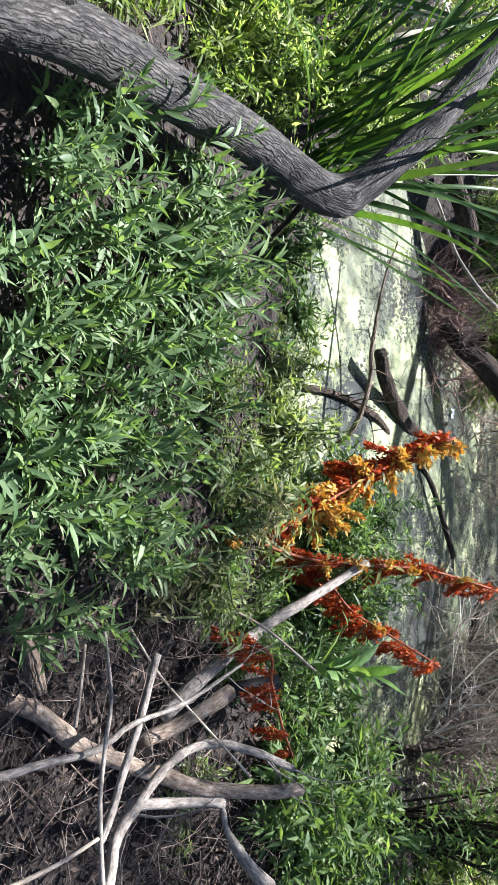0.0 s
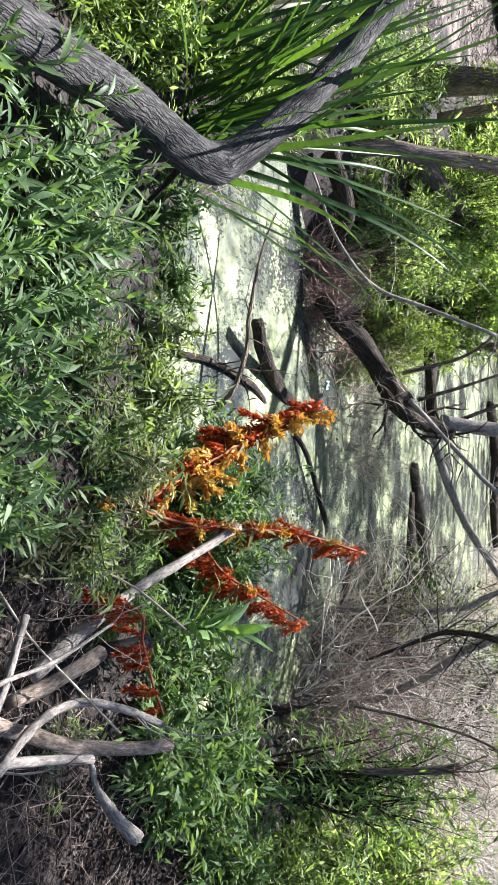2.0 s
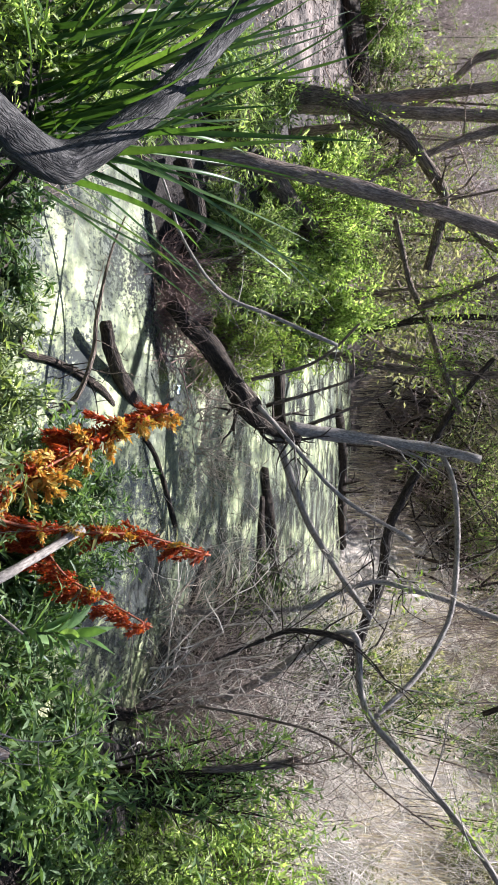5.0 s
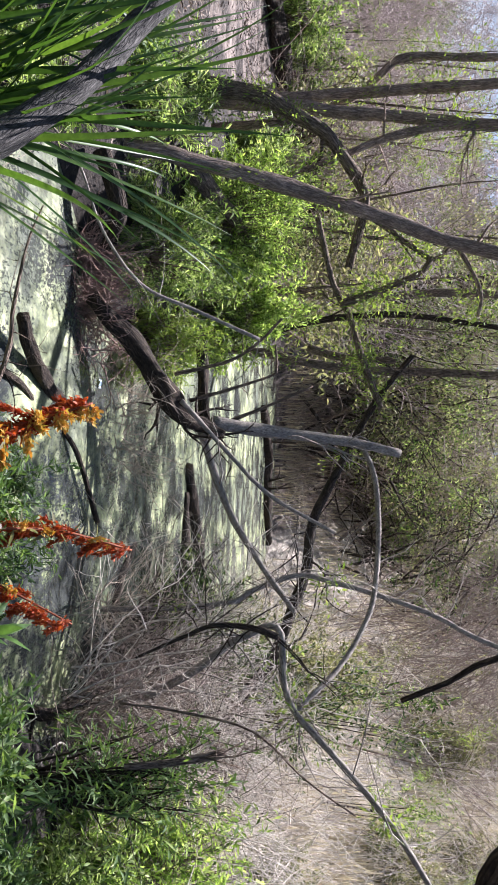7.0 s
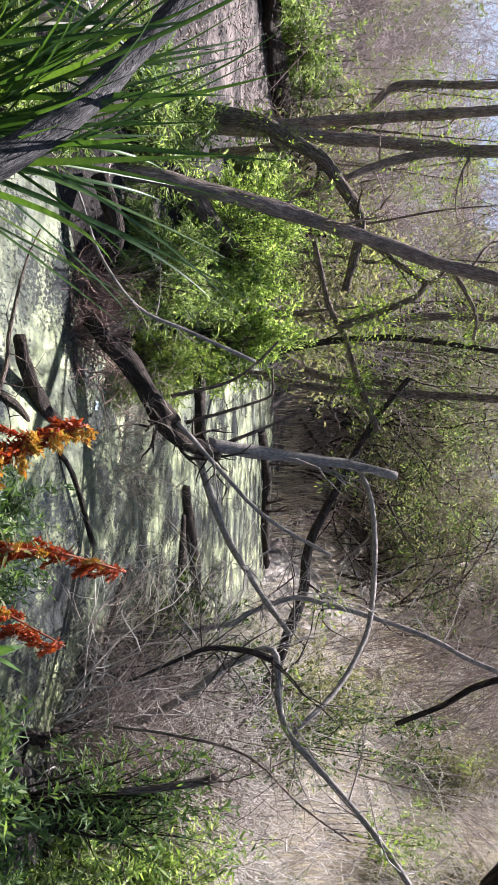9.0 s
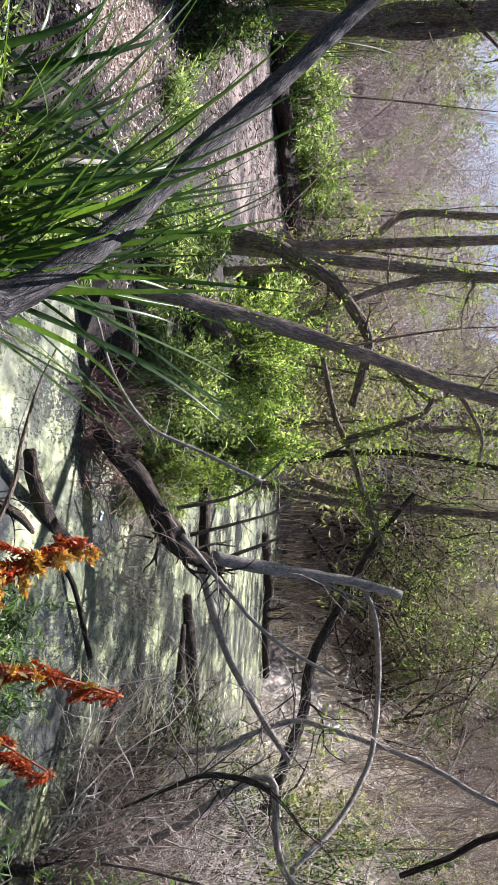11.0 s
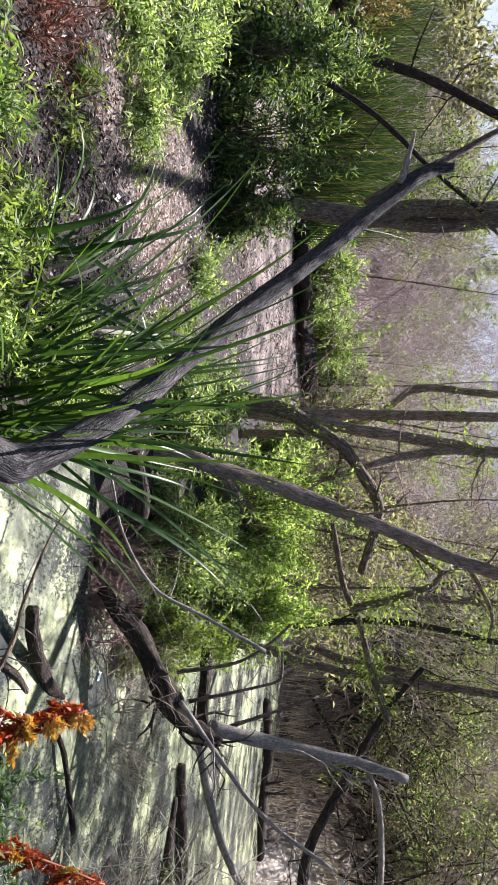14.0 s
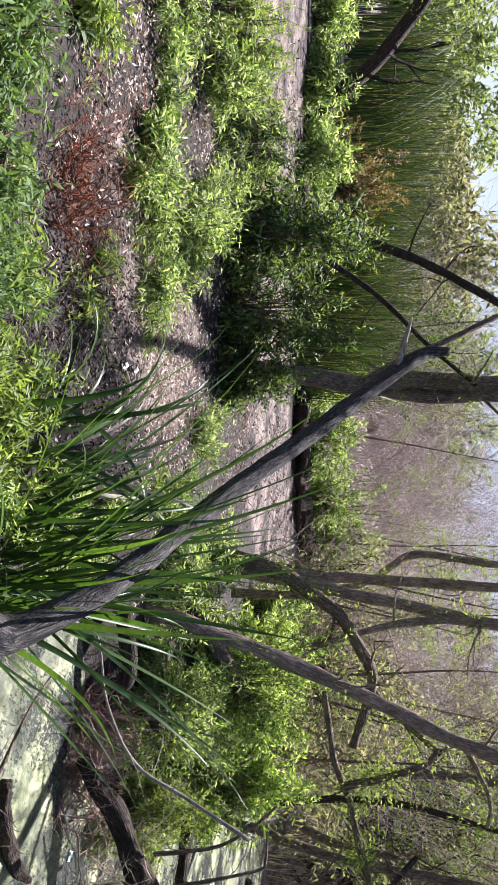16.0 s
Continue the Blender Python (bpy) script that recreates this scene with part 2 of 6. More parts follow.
def algae_material():
    m, nt, b = material("algae_water")
    co = nt.nodes.new("ShaderNodeTexCoord").outputs["Object"]
    film = noise_node(nt, co, 1.5, 6, 0.68).outputs[0]
    speck = noise_node(nt, mapped(nt, co, (1.0, 0.45, 1)), 46, 6, 0.78).outputs[0]
    tone = noise_node(nt, co, 5.0, 5, 0.65).outputs[0]
    # Cream and dark green patches paint sun and shade on the film.
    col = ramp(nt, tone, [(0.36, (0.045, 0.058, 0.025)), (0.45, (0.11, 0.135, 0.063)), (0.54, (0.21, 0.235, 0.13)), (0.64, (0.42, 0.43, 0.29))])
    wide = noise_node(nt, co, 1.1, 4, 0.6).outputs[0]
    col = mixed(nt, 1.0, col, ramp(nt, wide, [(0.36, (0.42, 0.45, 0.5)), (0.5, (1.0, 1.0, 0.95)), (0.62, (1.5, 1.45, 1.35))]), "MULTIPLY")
    # Streaks drawn out along y imitate reflections in the water.
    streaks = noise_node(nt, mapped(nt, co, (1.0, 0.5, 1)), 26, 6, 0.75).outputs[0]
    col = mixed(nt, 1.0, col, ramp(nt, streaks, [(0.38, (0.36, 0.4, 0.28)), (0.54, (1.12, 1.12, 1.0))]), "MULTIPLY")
    half = nt.nodes.new("ShaderNodeMath")
    half.operation = "MULTIPLY"
    half.inputs[1].default_value = 0.45
    nt.links.new(speck, half.inputs[0])
    add = nt.nodes.new("ShaderNodeMath")
    add.operation = "MULTIPLY_ADD"
    nt.links.new(film, add.inputs[0])
    add.inputs[1].default_value = 0.55
    nt.links.new(half.outputs[0], add.inputs[2])
    xyz = nt.nodes.new("ShaderNodeSeparateXYZ")
    nt.links.new(co, xyz.inputs[0])
    thin = nt.nodes.new("ShaderNodeMapRange")
    nt.links.new(xyz.outputs[0], thin.inputs[0])
    for i, v in ((1, -0.2), (2, 1.0), (3, 0.032), (4, 0.055)):
        thin.inputs[i].default_value = v
    less = nt.nodes.new("ShaderNodeMath")
    less.operation = "SUBTRACT"
    nt.links.new(add.outputs[0], less.inputs[0])
    nt.links.new(thin.outputs[0], less.inputs[1])
    # Gaps in the film, increased to stand also for branch shade.
    hole_shade = ramp(nt, less.outputs[0], [(0.43, (0, 0, 0)), (0.455, (0.6, 0.6, 0.6)), (0.485, (1, 1, 1))])
    nt.links.new(mixed(nt, hole_shade, (0.06, 0.065, 0.062), col), b.inputs["Base Color"])
    rg = ramp(nt, hole_shade, [(0, (0.06, 0.06, 0.06)), (1, (0.55, 0.55, 0.55))])
    nt.links.new(rg, b.inputs["Roughness"])
    bumped(nt, b, add.outputs[0], 0.35, 0.006)
    return m


M_SOIL, M_ALGAE = ground_material(), algae_material()


# ---------- mesh tools ----------
class Acc:
    """Gathers pieces of mesh as arrays, then makes one mesh."""

    def __init__(self):
        self.v, self.f, self.g, self.n = [], [], [], 0
        self.twigs = {}

    def twig(self, rows, sides=3):
        """A thin stem, rows of x, y, z, r; all of them are meshed together at the end."""
        self.twigs.setdefault((len(rows), sides), []).append(rows)

    def flush(self):
        for (n, sides), rows in self.twigs.items():
            q = np.array(rows, float)
            P, R = q[..., :3], np.maximum(q[..., 3], 0.0004)
            T = np.gradient(P, axis=1)
            A = np.cross(T, np.array((0.37, 0.71, 0.29)))
            A /= np.linalg.norm(A, axis=-1, keepdims=True) + 1e-9
            B = np.cross(T, A)
            B /= np.linalg.norm(B, axis=-1, keepdims=True) + 1e-9
            ang = np.arange(sides) * 2 * np.pi / sides
            ring = A[:, :, None] * np.cos(ang)[:, None] + B[:, :, None] * np.sin(ang)[:, None]
            V = (P[:, :, None] + ring * R[:, :, None, None]).reshape(-1, 3)
            a = np.arange(n - 1)[:, None] * sides + np.arange(sides)
            c = np.arange(n - 1)[:, None] * sides + (np.arange(sides) + 1) % sides
            F = np.stack([a, c, c + sides, a + sides], -1).reshape(-1, 4)
            F = (F[None] + np.arange(len(q))[:, None, None] * n * sides).reshape(-1, 4)
            self.add(V, F)
        self.twigs = {}

    def add(self, v, f, g=None):
        v = np.asarray(v, float)
        self.v.append(v)
        self.g.append(v if g is None else g)
        if isinstance(f, np.ndarray):
            self.f.append(f + self.n)
        else:
            for q in f:
                self.f.append(np.array([q]) + self.n)
        self.n += len(v)

    def mesh(self, name, mat, smooth=True):
        self.flush()
        me = bpy.data.meshes.new(name)
        v = np.concatenate(self.v)
        size = np.concatenate([np.full(len(q), q.shape[1]) for q in self.f])
        loop = np.concatenate([q.ravel() for q in self.f]).astype(np.int32)
        me.vertices.add(len(v))
        me.vertices.foreach_set("co", v.astype(np.float32).ravel())
        me.loops.add(len(loop))
        me.loops.foreach_set("vertex_index", loop)
        me.polygons.add(len(size))
        me.polygons.foreach_set("loop_start", np.r_[0, np.cumsum(size)[:-1]].astype(np.int32))
        a = me.attributes.new("grain", "FLOAT_VECTOR", "POINT")
        a.data.foreach_set("vector", np.concatenate(self.g).astype(np.float32).ravel())
        if smooth:
            me.polygons.foreach_set("use_smooth", [True] * len(me.polygons))
        me.materials.append(mat)
        me.update(calc_edges=True)
        return me


def part(name, acc, mat, parent=None, label="", smooth=True):
    ob = new(name, acc.mesh(name, mat, smooth) if isinstance(acc, Acc) else acc)
    if parent:
        ob.parent = parent
    if label:
        ob["label"] = label
    return ob


def thing(name, at, label, category, group="", kind=""):
    e = new(name)
    e.empty_display_size = 0.05
    e.location = at
    return tagged(e, label, category, group, kind)


def smooth_line(pts, step):
    """Points and radii along a curve through pts, rows of x, y, z, r."""
    p = np.asarray(pts, float)
    p = np.vstack([2 * p[0] - p[1], p, 2 * p[-1] - p[-2]])
    out = []
    for i in range(1, len(p) - 2):
        a, b, c, d = p[i - 1], p[i], p[i + 1], p[i + 2]
        n = max(2, int(np.linalg.norm(c[:3] - b[:3]) / step))
        for k in range(n):
            t = k / n
            out.append(0.5 * (2 * b + (c - a) * t + (2 * a - 5 * b + 4 * c - d) * t * t + (3 * b - a - 3 * c + d) * t**3))
    out.append(p[-2])
    out = np.array(out)
    out[:, 3] = np.maximum(out[:, 3], 0.0005)
    return out


def tube(acc, line, sides=8, rough=0.0, seed=0.0, ridges=0, cap=True):
    """A tube along line (rows of x, y, z, r); rough: knobbliness as a share of the radius; ridges: furrows of bark round it."""
    P, R = line[:, :3], line[:, 3]
    T = np.gradient(P, axis=0)
    T /= np.linalg.norm(T, axis=1)[:, None] + 1e-9
    up = np.array((0.31, 0.22, 0.92)) if abs(T[0][2]) < 0.8 else np.array((0.9, 0.3, 0.1))
    ang = np.arange(sides) * 2 * np.pi / sides
    run = np.r_[0, np.cumsum(np.linalg.norm(np.diff(P, axis=0), axis=1))]
    V, G = [], []
    A = np.cross(T[0], up)
    for i in range(len(P)):
        A = A - T[i] * (A @ T[i])
        A /= np.linalg.norm(A) + 1e-9
        B = np.cross(T[i], A)
        r = np.full(sides, R[i])
        if rough:
            for k in range(sides):
                q = (math.cos(ang[k]) * 1.3, math.sin(ang[k]) * 1.3, run[i] / (R[i] * 5 + 0.01) + seed)
                r[k] *= 1 + rough * noise.noise(q)
                if ridges:
                    w = ang[k] * ridges / 6.283 + 1.6 * noise.noise((run[i] * 7, math.cos(ang[k]), math.sin(ang[k]) + seed))
                    r[k] *= 1 + 0.05 * abs(math.sin(w * 3.1416)) ** 0.6 + 0.03 * noise.noise((ang[k] * 6, run[i] * 30, seed))
        V.append(P[i] + (A[None] * np.cos(ang)[:, None] + B[None] * np.sin(ang)[:, None]) * r[:, None])
        G.append(np.c_[np.cos(ang) * R[i] + seed, np.sin(ang) * R[i], np.full(sides, run[i])])
    n = len(P)
    a = np.arange(n - 1)[:, None] * sides + np.arange(sides)[None]
    b = np.arange(n - 1)[:, None] * sides + (np.arange(sides)[None] + 1) % sides
    F = np.stack([a, b, b + sides, a + sides], -1).reshape(-1, 4)
    base = acc.n
    acc.v.append(np.concatenate(V))
    acc.g.append(np.concatenate(G))
    acc.f.append(F + base)
    if cap:
        acc.f.append(np.arange(sides)[None, ::-1] + base)
        acc.f.append(np.arange(sides)[None] + (n - 1) * sides + base)
    acc.n += n * sides


LEAF_FULL = (
    np.array([(0, 0, 0), (0.28, 0.8, 0.1), (0.28, 0, -0.05), (0.28, -0.8, 0.1), (0.58, 0.85, 0.08), (0.58, 0, -0.05), (0.58, -0.85, 0.08), (0.82, 0.4, 0), (0.82, 0, -0.04), (0.82, -0.4, 0), (1, 0, 0)], float),
    [(0, 2, 1), (0, 3, 2), (1, 2, 5, 4), (2, 3, 6, 5), (4, 5, 8, 7), (5, 6, 9, 8), (7, 8, 10), (8, 9, 10)],
)
LEAF_LOW = (np.array([(0, 0, 0), (0.42, 0.9, 0.1), (0.5, 0, -0.06), (0.42, -0.9, 0.1), (1, 0, 0)], float), [(0, 2, 1), (0, 3, 2), (1, 2, 4), (2, 3, 4)])
LEAF_FLAT = (np.array([(0, 0, 0), (0.45, 0.9, 0.05), (0.45, -0.9, 0.05), (1, 0, -0.03)], float), [(0, 2, 1), (1, 2, 3)])


def leaves(acc, P, Dn, length, width, shape=LEAF_LOW, droop=0.25, rng=None, flat=0.5):
    """Leaves from points P along ways Dn. flat: how level their faces lie."""
    rng = rng or np.random
    n = len(P)
    P, Dn = np.asarray(P, float), np.asarray(Dn, float)
    Dn = Dn / (np.linalg.norm(Dn, axis=1)[:, None] + 1e-9)
    N = rng.normal(size=(n, 3)) * (1 - flat) + np.array((0, 0, 1.0)) * flat * 1.5
    S = np.cross(N, Dn)
    S /= np.linalg.norm(S, axis=1)[:, None] + 1e-9
    N = np.cross(Dn, S)
    L = np.broadcast_to(length, (n,))[:, None, None]
    W = np.broadcast_to(width, (n,))[:, None, None]
    t = shape[0]
    dz = -droop * L[:, :, 0] * (t[None, :, 0] ** 2) * rng.uniform(0.2, 1.6, (n, 1))
    V = P[:, None] + Dn[:, None] * L * t[None, :, :1] + S[:, None] * W * 0.5 * t[None, :, 1:2] + N[:, None] * W * 0.9 * t[None, :, 2:3]
    V[:, :, 2] += dz
    k = len(t)
    base = acc.n
    acc.v.append(V.reshape(-1, 3))
    acc.g.append(V.reshape(-1, 3))
    at = (base + np.arange(n) * k)[:, None, None]
    for size in (3, 4):
        q = np.array([f for f in shape[1] if len(f) == size])
        if len(q):
            acc.f.append((q[None] + at).reshape(-1, size))
    acc.n += n * k


# ---------- ground and water ----------
CREEK = [(-0.8, 4.3, 0.8), (0.2, 4.4, 1.5), (0.9, 6.0, 1.45), (0.8, 9.0, 1.9), (0.7, 14.0, 2.9), (0.8, 17.5, 3.2)]


def creek_gap(x, y):
    """How far a place lies from the water's edge; less than 0 in the creek."""
    best = 1e9
    for (ax, ay, ar), (bx, by, br) in zip(CREEK, CREEK[1:]):
        t = ((x - ax) * (bx - ax) + (y - ay) * (by - ay)) / ((bx - ax) ** 2 + (by - ay) ** 2)
        t = min(1.0, max(0.0, t))
        best = min(best, math.hypot(x - ax - t * (bx - ax), y - ay - t * (by - ay)) - ar - t * (br - ar))
    return best + 0.22 * noise.noise((x * 1.1, y * 1.1, 3.3)) + 0.08 * noise.noise((x * 4, y * 4, 1.3))


def step01(a, b, x):
    t = min(1.0, max(0.0, (x - a) / (b - a)))
    return t * t * (3 - 2 * t)


def height(x, y):
    d = creek_gap(x, y)
    if d < 0:
        z = -0.04 - 0.3 * step01(0, 0.6, -d)
    else:
        low = 0.15 * step01(0.25, 0.8, x) * (1 - step01(2.2, 3.2, y))
        z = -0.04 + (0.24 - low) * step01(0, 0.55, d) + 0.028 * min(d, 14)
    foot = 13 + 9.5 * math.exp(-(((x - 0.8) / (4.2 if x < 0.8 else 2.8)) ** 2)) - 5 * step01(3.5, 6.5, x)
    hill = (0.26 + 0.1 * step01(2.0, 6.0, x)) * max(0.0, y - foot + 0.25 * abs(x)) * step01(-16, -2, x) + 0.07 * max(0.0, y - 14) * (1 - step01(-16, -2, x))
    z += min(hill, 9 + 0.02 * hill)
    z += 0.06 * noise.noise((x * 0.7, y * 0.7, 0)) * step01(0, 0.5, d) + 0.018 * noise.noise((x * 4, y * 4, 5))
    return z


def worn_sunlit(x, y):
    """Dry earth: near clearing, path behind the bushes, trodden; slopes paled for sunlight."""
    a = 0.85 - 0.85 * step01(0.45, 1.0, math.hypot((x + 3.6) / 1.3, (y - 3.9) / 1.9))
    s = 1e9
    for (ax, ay), (bx, by) in (((-12.5, 1.2), (-8.3, 4.9)), ((-8.3, 4.9), (-7.6, 6.7)), ((-7.6, 6.7), (-5.7, 8.8)), ((-5.7, 8.8), (-5.2, 11.6)), ((-5.2, 11.6), (-4.4, 15))):
        t = min(1.0, max(0.0, ((x - ax) * (bx - ax) + (y - ay) * (by - ay)) / ((bx - ax) ** 2 + (by - ay) ** 2)))
        s = min(s, math.hypot(x - ax - t * (bx - ax), y - ay - t * (by - ay)))
    # Slopes untrodden: made pale here to look sunlit.
    slope = 0.8 * step01(9.5, 12.5, y) + 1.0 * step01(2.3, 3.2, x) * step01(5.5, 7.5, y)
    return max(a, 0.72 - 0.72 * step01(1.3, 2.2, s), min(1.0, slope))


def make_ground():
    def spread(n, near, far):
        u = np.linspace(-1, 1, n)
        return np.sinh(u * 6.0) / math.sinh(6.0) * far + u * near

    xs = spread(230, 9.0, 600) - 1.0
    ys = spread(230, 9.0, 600) + 4.0
    V = [(x, y, height(x, y)) for y in ys for x in xs]
    n = len(xs)
    a = (np.arange(n - 1)[:, None] * n + np.arange(n - 1)[None]).ravel()
    F = np.stack([a, a + 1, a + n + 1, a + n], -1)
    acc = Acc()
    acc.add(V, F)
    g = part("ground", acc, M_SOIL)
    at = g.data.attributes.new("worn_sunlit", "FLOAT", "POINT")
    at.data.foreach_set("value", np.array([worn_sunlit(v[0], v[1]) for v in V], np.float32))
    tagged(g, "dark soil coloured for shade, with leaf litter and trodden dry earth", "ground", kind="structure")
    acc = Acc()
    acc.add([(-3.2, 2.2, 0), (3.6, 2.2, 0), (6.0, 23, 0), (-4.6, 23, 0)], [(0, 1, 2, 3)])
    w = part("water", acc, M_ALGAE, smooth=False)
    tagged(w, "still creek water covered with pale green algae film", "water", kind="structure")


make_ground()


def on_ground(x, y, sink=0.02):
    return (x, y, max(height(x, y), -0.03) - sink)


# ---------- wood ----------
def limb(pts, mat, name="branch", parent=None, sides=10, step=0.05, rough=0.25, ridges=0, label="", twigs=0, seed=1.0, twig_len=0.4):
    acc = Acc()
    line = smooth_line(pts, step)
    tube(acc, line, sides, rough, seed, ridges)
    ob = part(name, acc, mat, parent, label)
    if twigs:
        rng = np.random.RandomState(int(seed * 13) + 7)
        for _ in range(twigs):
            i = rng.randint(len(line) // 4, len(line))
            acc = Acc()
            sprout(acc, line[i, :3], rng.normal(size=3) + (0, 0, 0.5), twig_len * rng.uniform(0.4, 1.2), max(0.002, line[i, 3] * 0.35), rng, 1)
            part("side_twig", acc, mat, ob)
    return ob


def sprout(acc, at, way, length, radius, rng, depth=1, wander=0.35, sides=3, tips=None):
    """A crooked twig that forks."""
    way = np.asarray(way, float)
    way = way / np.linalg.norm(way)
    n = 4
    p = np.asarray(at, float)
    rows = [(*p, radius)]
    for k in range(n):
        way = way + rng.normal(size=3) * wander * 0.5
        way /= np.linalg.norm(way)
        p = p + way * length / n
        rows.append((*p, radius * (1 - 0.75 * (k + 1) / n)))
        if depth and rng.rand() < 0.75:
            sprout(acc, p, way + rng.normal(size=3) * 0.8, length * rng.uniform(0.35, 0.65), radius * 0.55, rng, depth - 1, wander, sides, tips)
    acc.twig(rows, sides)
    if tips is not None:
        tips.append((p, way, length))


def fallen(name, pts, mat, label, category="branch", group="", **kw):
    """A branch, log or stick on its own: a thing of one mesh."""
    ob = limb(pts, mat, name, **kw)
    return tagged(ob, label, category, group)


def tree(name, label, stems, mat, shade_crown=None, group="", mat_leaf=None, sides=12, ridges=9, seed=1, tufts=0, twigs=0):
    """stems: (rows, part name). crown: (centre, radii, number of sprays). tufts: leafy shoots on the bark."""
    base = stems[0][0][0]
    e = thing(name, base[:3], label, "tree", group)
    inv = np.array(base[:3])
    for k, (rows, pname) in enumerate(stems):
        rows = [(*(np.array(r[:3]) - inv), r[3]) for r in rows]
        ob = limb(rows, mat, pname, e, sides, 0.06, 0.22, ridges, seed=seed + k * 1.7, twigs=twigs, twig_len=0.7)
        rt = np.random.RandomState(seed * 7 + k)
        line = smooth_line(rows, 0.06)
        sc = Acc()
        for _ in range(tufts):
            c = line[rt.randint(len(line) // 5, len(line)), :3]
            m = rt.randint(50, 130)
            P = c + rt.normal(size=(m, 3)) * rt.uniform(0.05, 0.13)
            leaves(sc, P, (P - c) + rt.normal(size=(m, 3)) * 0.06 + (0, 0, 0.02), rt.uniform(0.03, 0.065, m), rt.uniform(0.012, 0.022, m), LEAF_LOW, 0.2, rt, 0.3)
        if tufts:
            tagged(part("foliage", sc, M_BRIGHT, ob, "tufts of pale yellow-green leaves"), kind="stuff")
    # Foliage out of view, placed by where its shadow should fall.
    if shade_crown:
        rng = np.random.RandomState(seed)
        leaf, wood = Acc(), Acc()
        P, Dn = [], []
        for (c, rad, n) in shade_crown:
            for _ in range(n):
                q = rng.normal(size=3)
                q = q / np.linalg.norm(q) * rng.uniform(0.4, 1) ** 0.5 * rad
                at = np.array(c) - inv + q
                way = q / np.linalg.norm(q) + rng.normal(size=3) * 0.7 + (0, 0, -0.2)
                way /= np.linalg.norm(way)
                ln = rng.uniform(0.3, 0.6)
                wood.twig([(*(at - way * ln * 0.6), 0.006), (*(at + way * ln), 0.002)])
                m = 26
                t = rng.uniform(-0.5, 1, m)[:, None]
                P.append(at + way * ln * t + rng.normal(size=(m, 3)) * 0.05)
                Dn.append(way * 0.7 + rng.normal(size=(m, 3)) * 0.7 + (0, 0, -0.3))
        P, Dn = np.concatenate(P), np.concatenate(Dn)
        leaves(leaf, P, Dn, rng.uniform(0.07, 0.13, len(P)), rng.uniform(0.02, 0.035, len(P)), LEAF_FLAT, 0.2, rng, 0.3)
        tagged(part("spray", wood, mat, e), kind="stuff")
        part("shade_crown", leaf, mat_leaf or M_OLIVE, e)
    return e


# ---------- plants ----------
def leaf_mesh(k, length, width, curl, shape=LEAF_FULL, mat=None):
    acc = Acc()
    rng = np.random.RandomState(k)
    v = shape[0].copy()
    v[:, 0] *= length
    v[:, 1] *= width * 0.5
    v[:, 2] *= width * 0.9
    v[:, 2] -= curl * length * shape[0][:, 0] ** 2
    v[:, 1] += 0.12 * length * rng.normal() * shape[0][:, 0] ** 2
    acc.add(v, [list(q) for q in shape[1]])
    return acc.mesh("leaf", mat)


HERB_LEAVES = [leaf_mesh(k, 0.078, w, c, LEAF_FULL, M_HERB) for k, (w, c) in enumerate(((0.015, 0.1), (0.018, 0.22), (0.014, 0.32), (0.02, 0.15), (0.016, -0.05), (0.019, 0.4)))]


def herb(seed, tall, lean):
    """A leafy stem with pairs of narrow leaves and a tuft at its top."""
    rng = np.random.RandomState(seed)
    e = thing("herb_plant", (0, 0, 0), "green herb with narrow pointed leaves in crossed pairs", "plant", "herbs on the near bank")
    rows = []
    for k in range(7):
        t = k / 6
        rows.append((lean * tall * t * t + 0.012 * rng.normal(), 0.012 * rng.normal(), tall * t * (1 - 0.15 * lean), 0.0032 * (1 - 0.6 * t)))
    line = smooth_line(rows, 0.02)
    acc = Acc()
    tube(acc, line, 5)
    part("stem", acc, M_STEM, e)
    n = int(tall / 0.03)
    for k in range(n):
        t = 0.18 + 0.82 * k / (n - 1)
        p = line[int(t * (len(line) - 1)), :3]
        size = (0.75 + 0.5 * math.sin(t * 2.9)) * rng.uniform(0.75, 1.2)
        for side in (0, 1):
            if rng.rand() < 0.1:
                continue
            yaw = 90 * (k % 2) + 180 * side + rng.normal() * 22
            lift = 15 + 45 * t + rng.normal() * 14
            ob = part("leaf", HERB_LEAVES[rng.randint(len(HERB_LEAVES))], None, e)
            ob.matrix_basis = pose(*p, 0, 0, yaw) @ pose(0, 0, 0, rng.normal() * 18, -lift, 0) @ Matrix.Scale(size, 4)
    for k in range(5):
        ob = part("leaf", HERB_LEAVES[rng.randint(len(HERB_LEAVES))], None, e)
        ob.matrix_basis = pose(*line[-1, :3], 0, 0, 72 * k + rng.normal() * 15) @ pose(0, 0, 0, 0, -58 + rng.normal() * 14, 0) @ Matrix.Scale(rng.uniform(0.4, 0.75), 4)
    return e


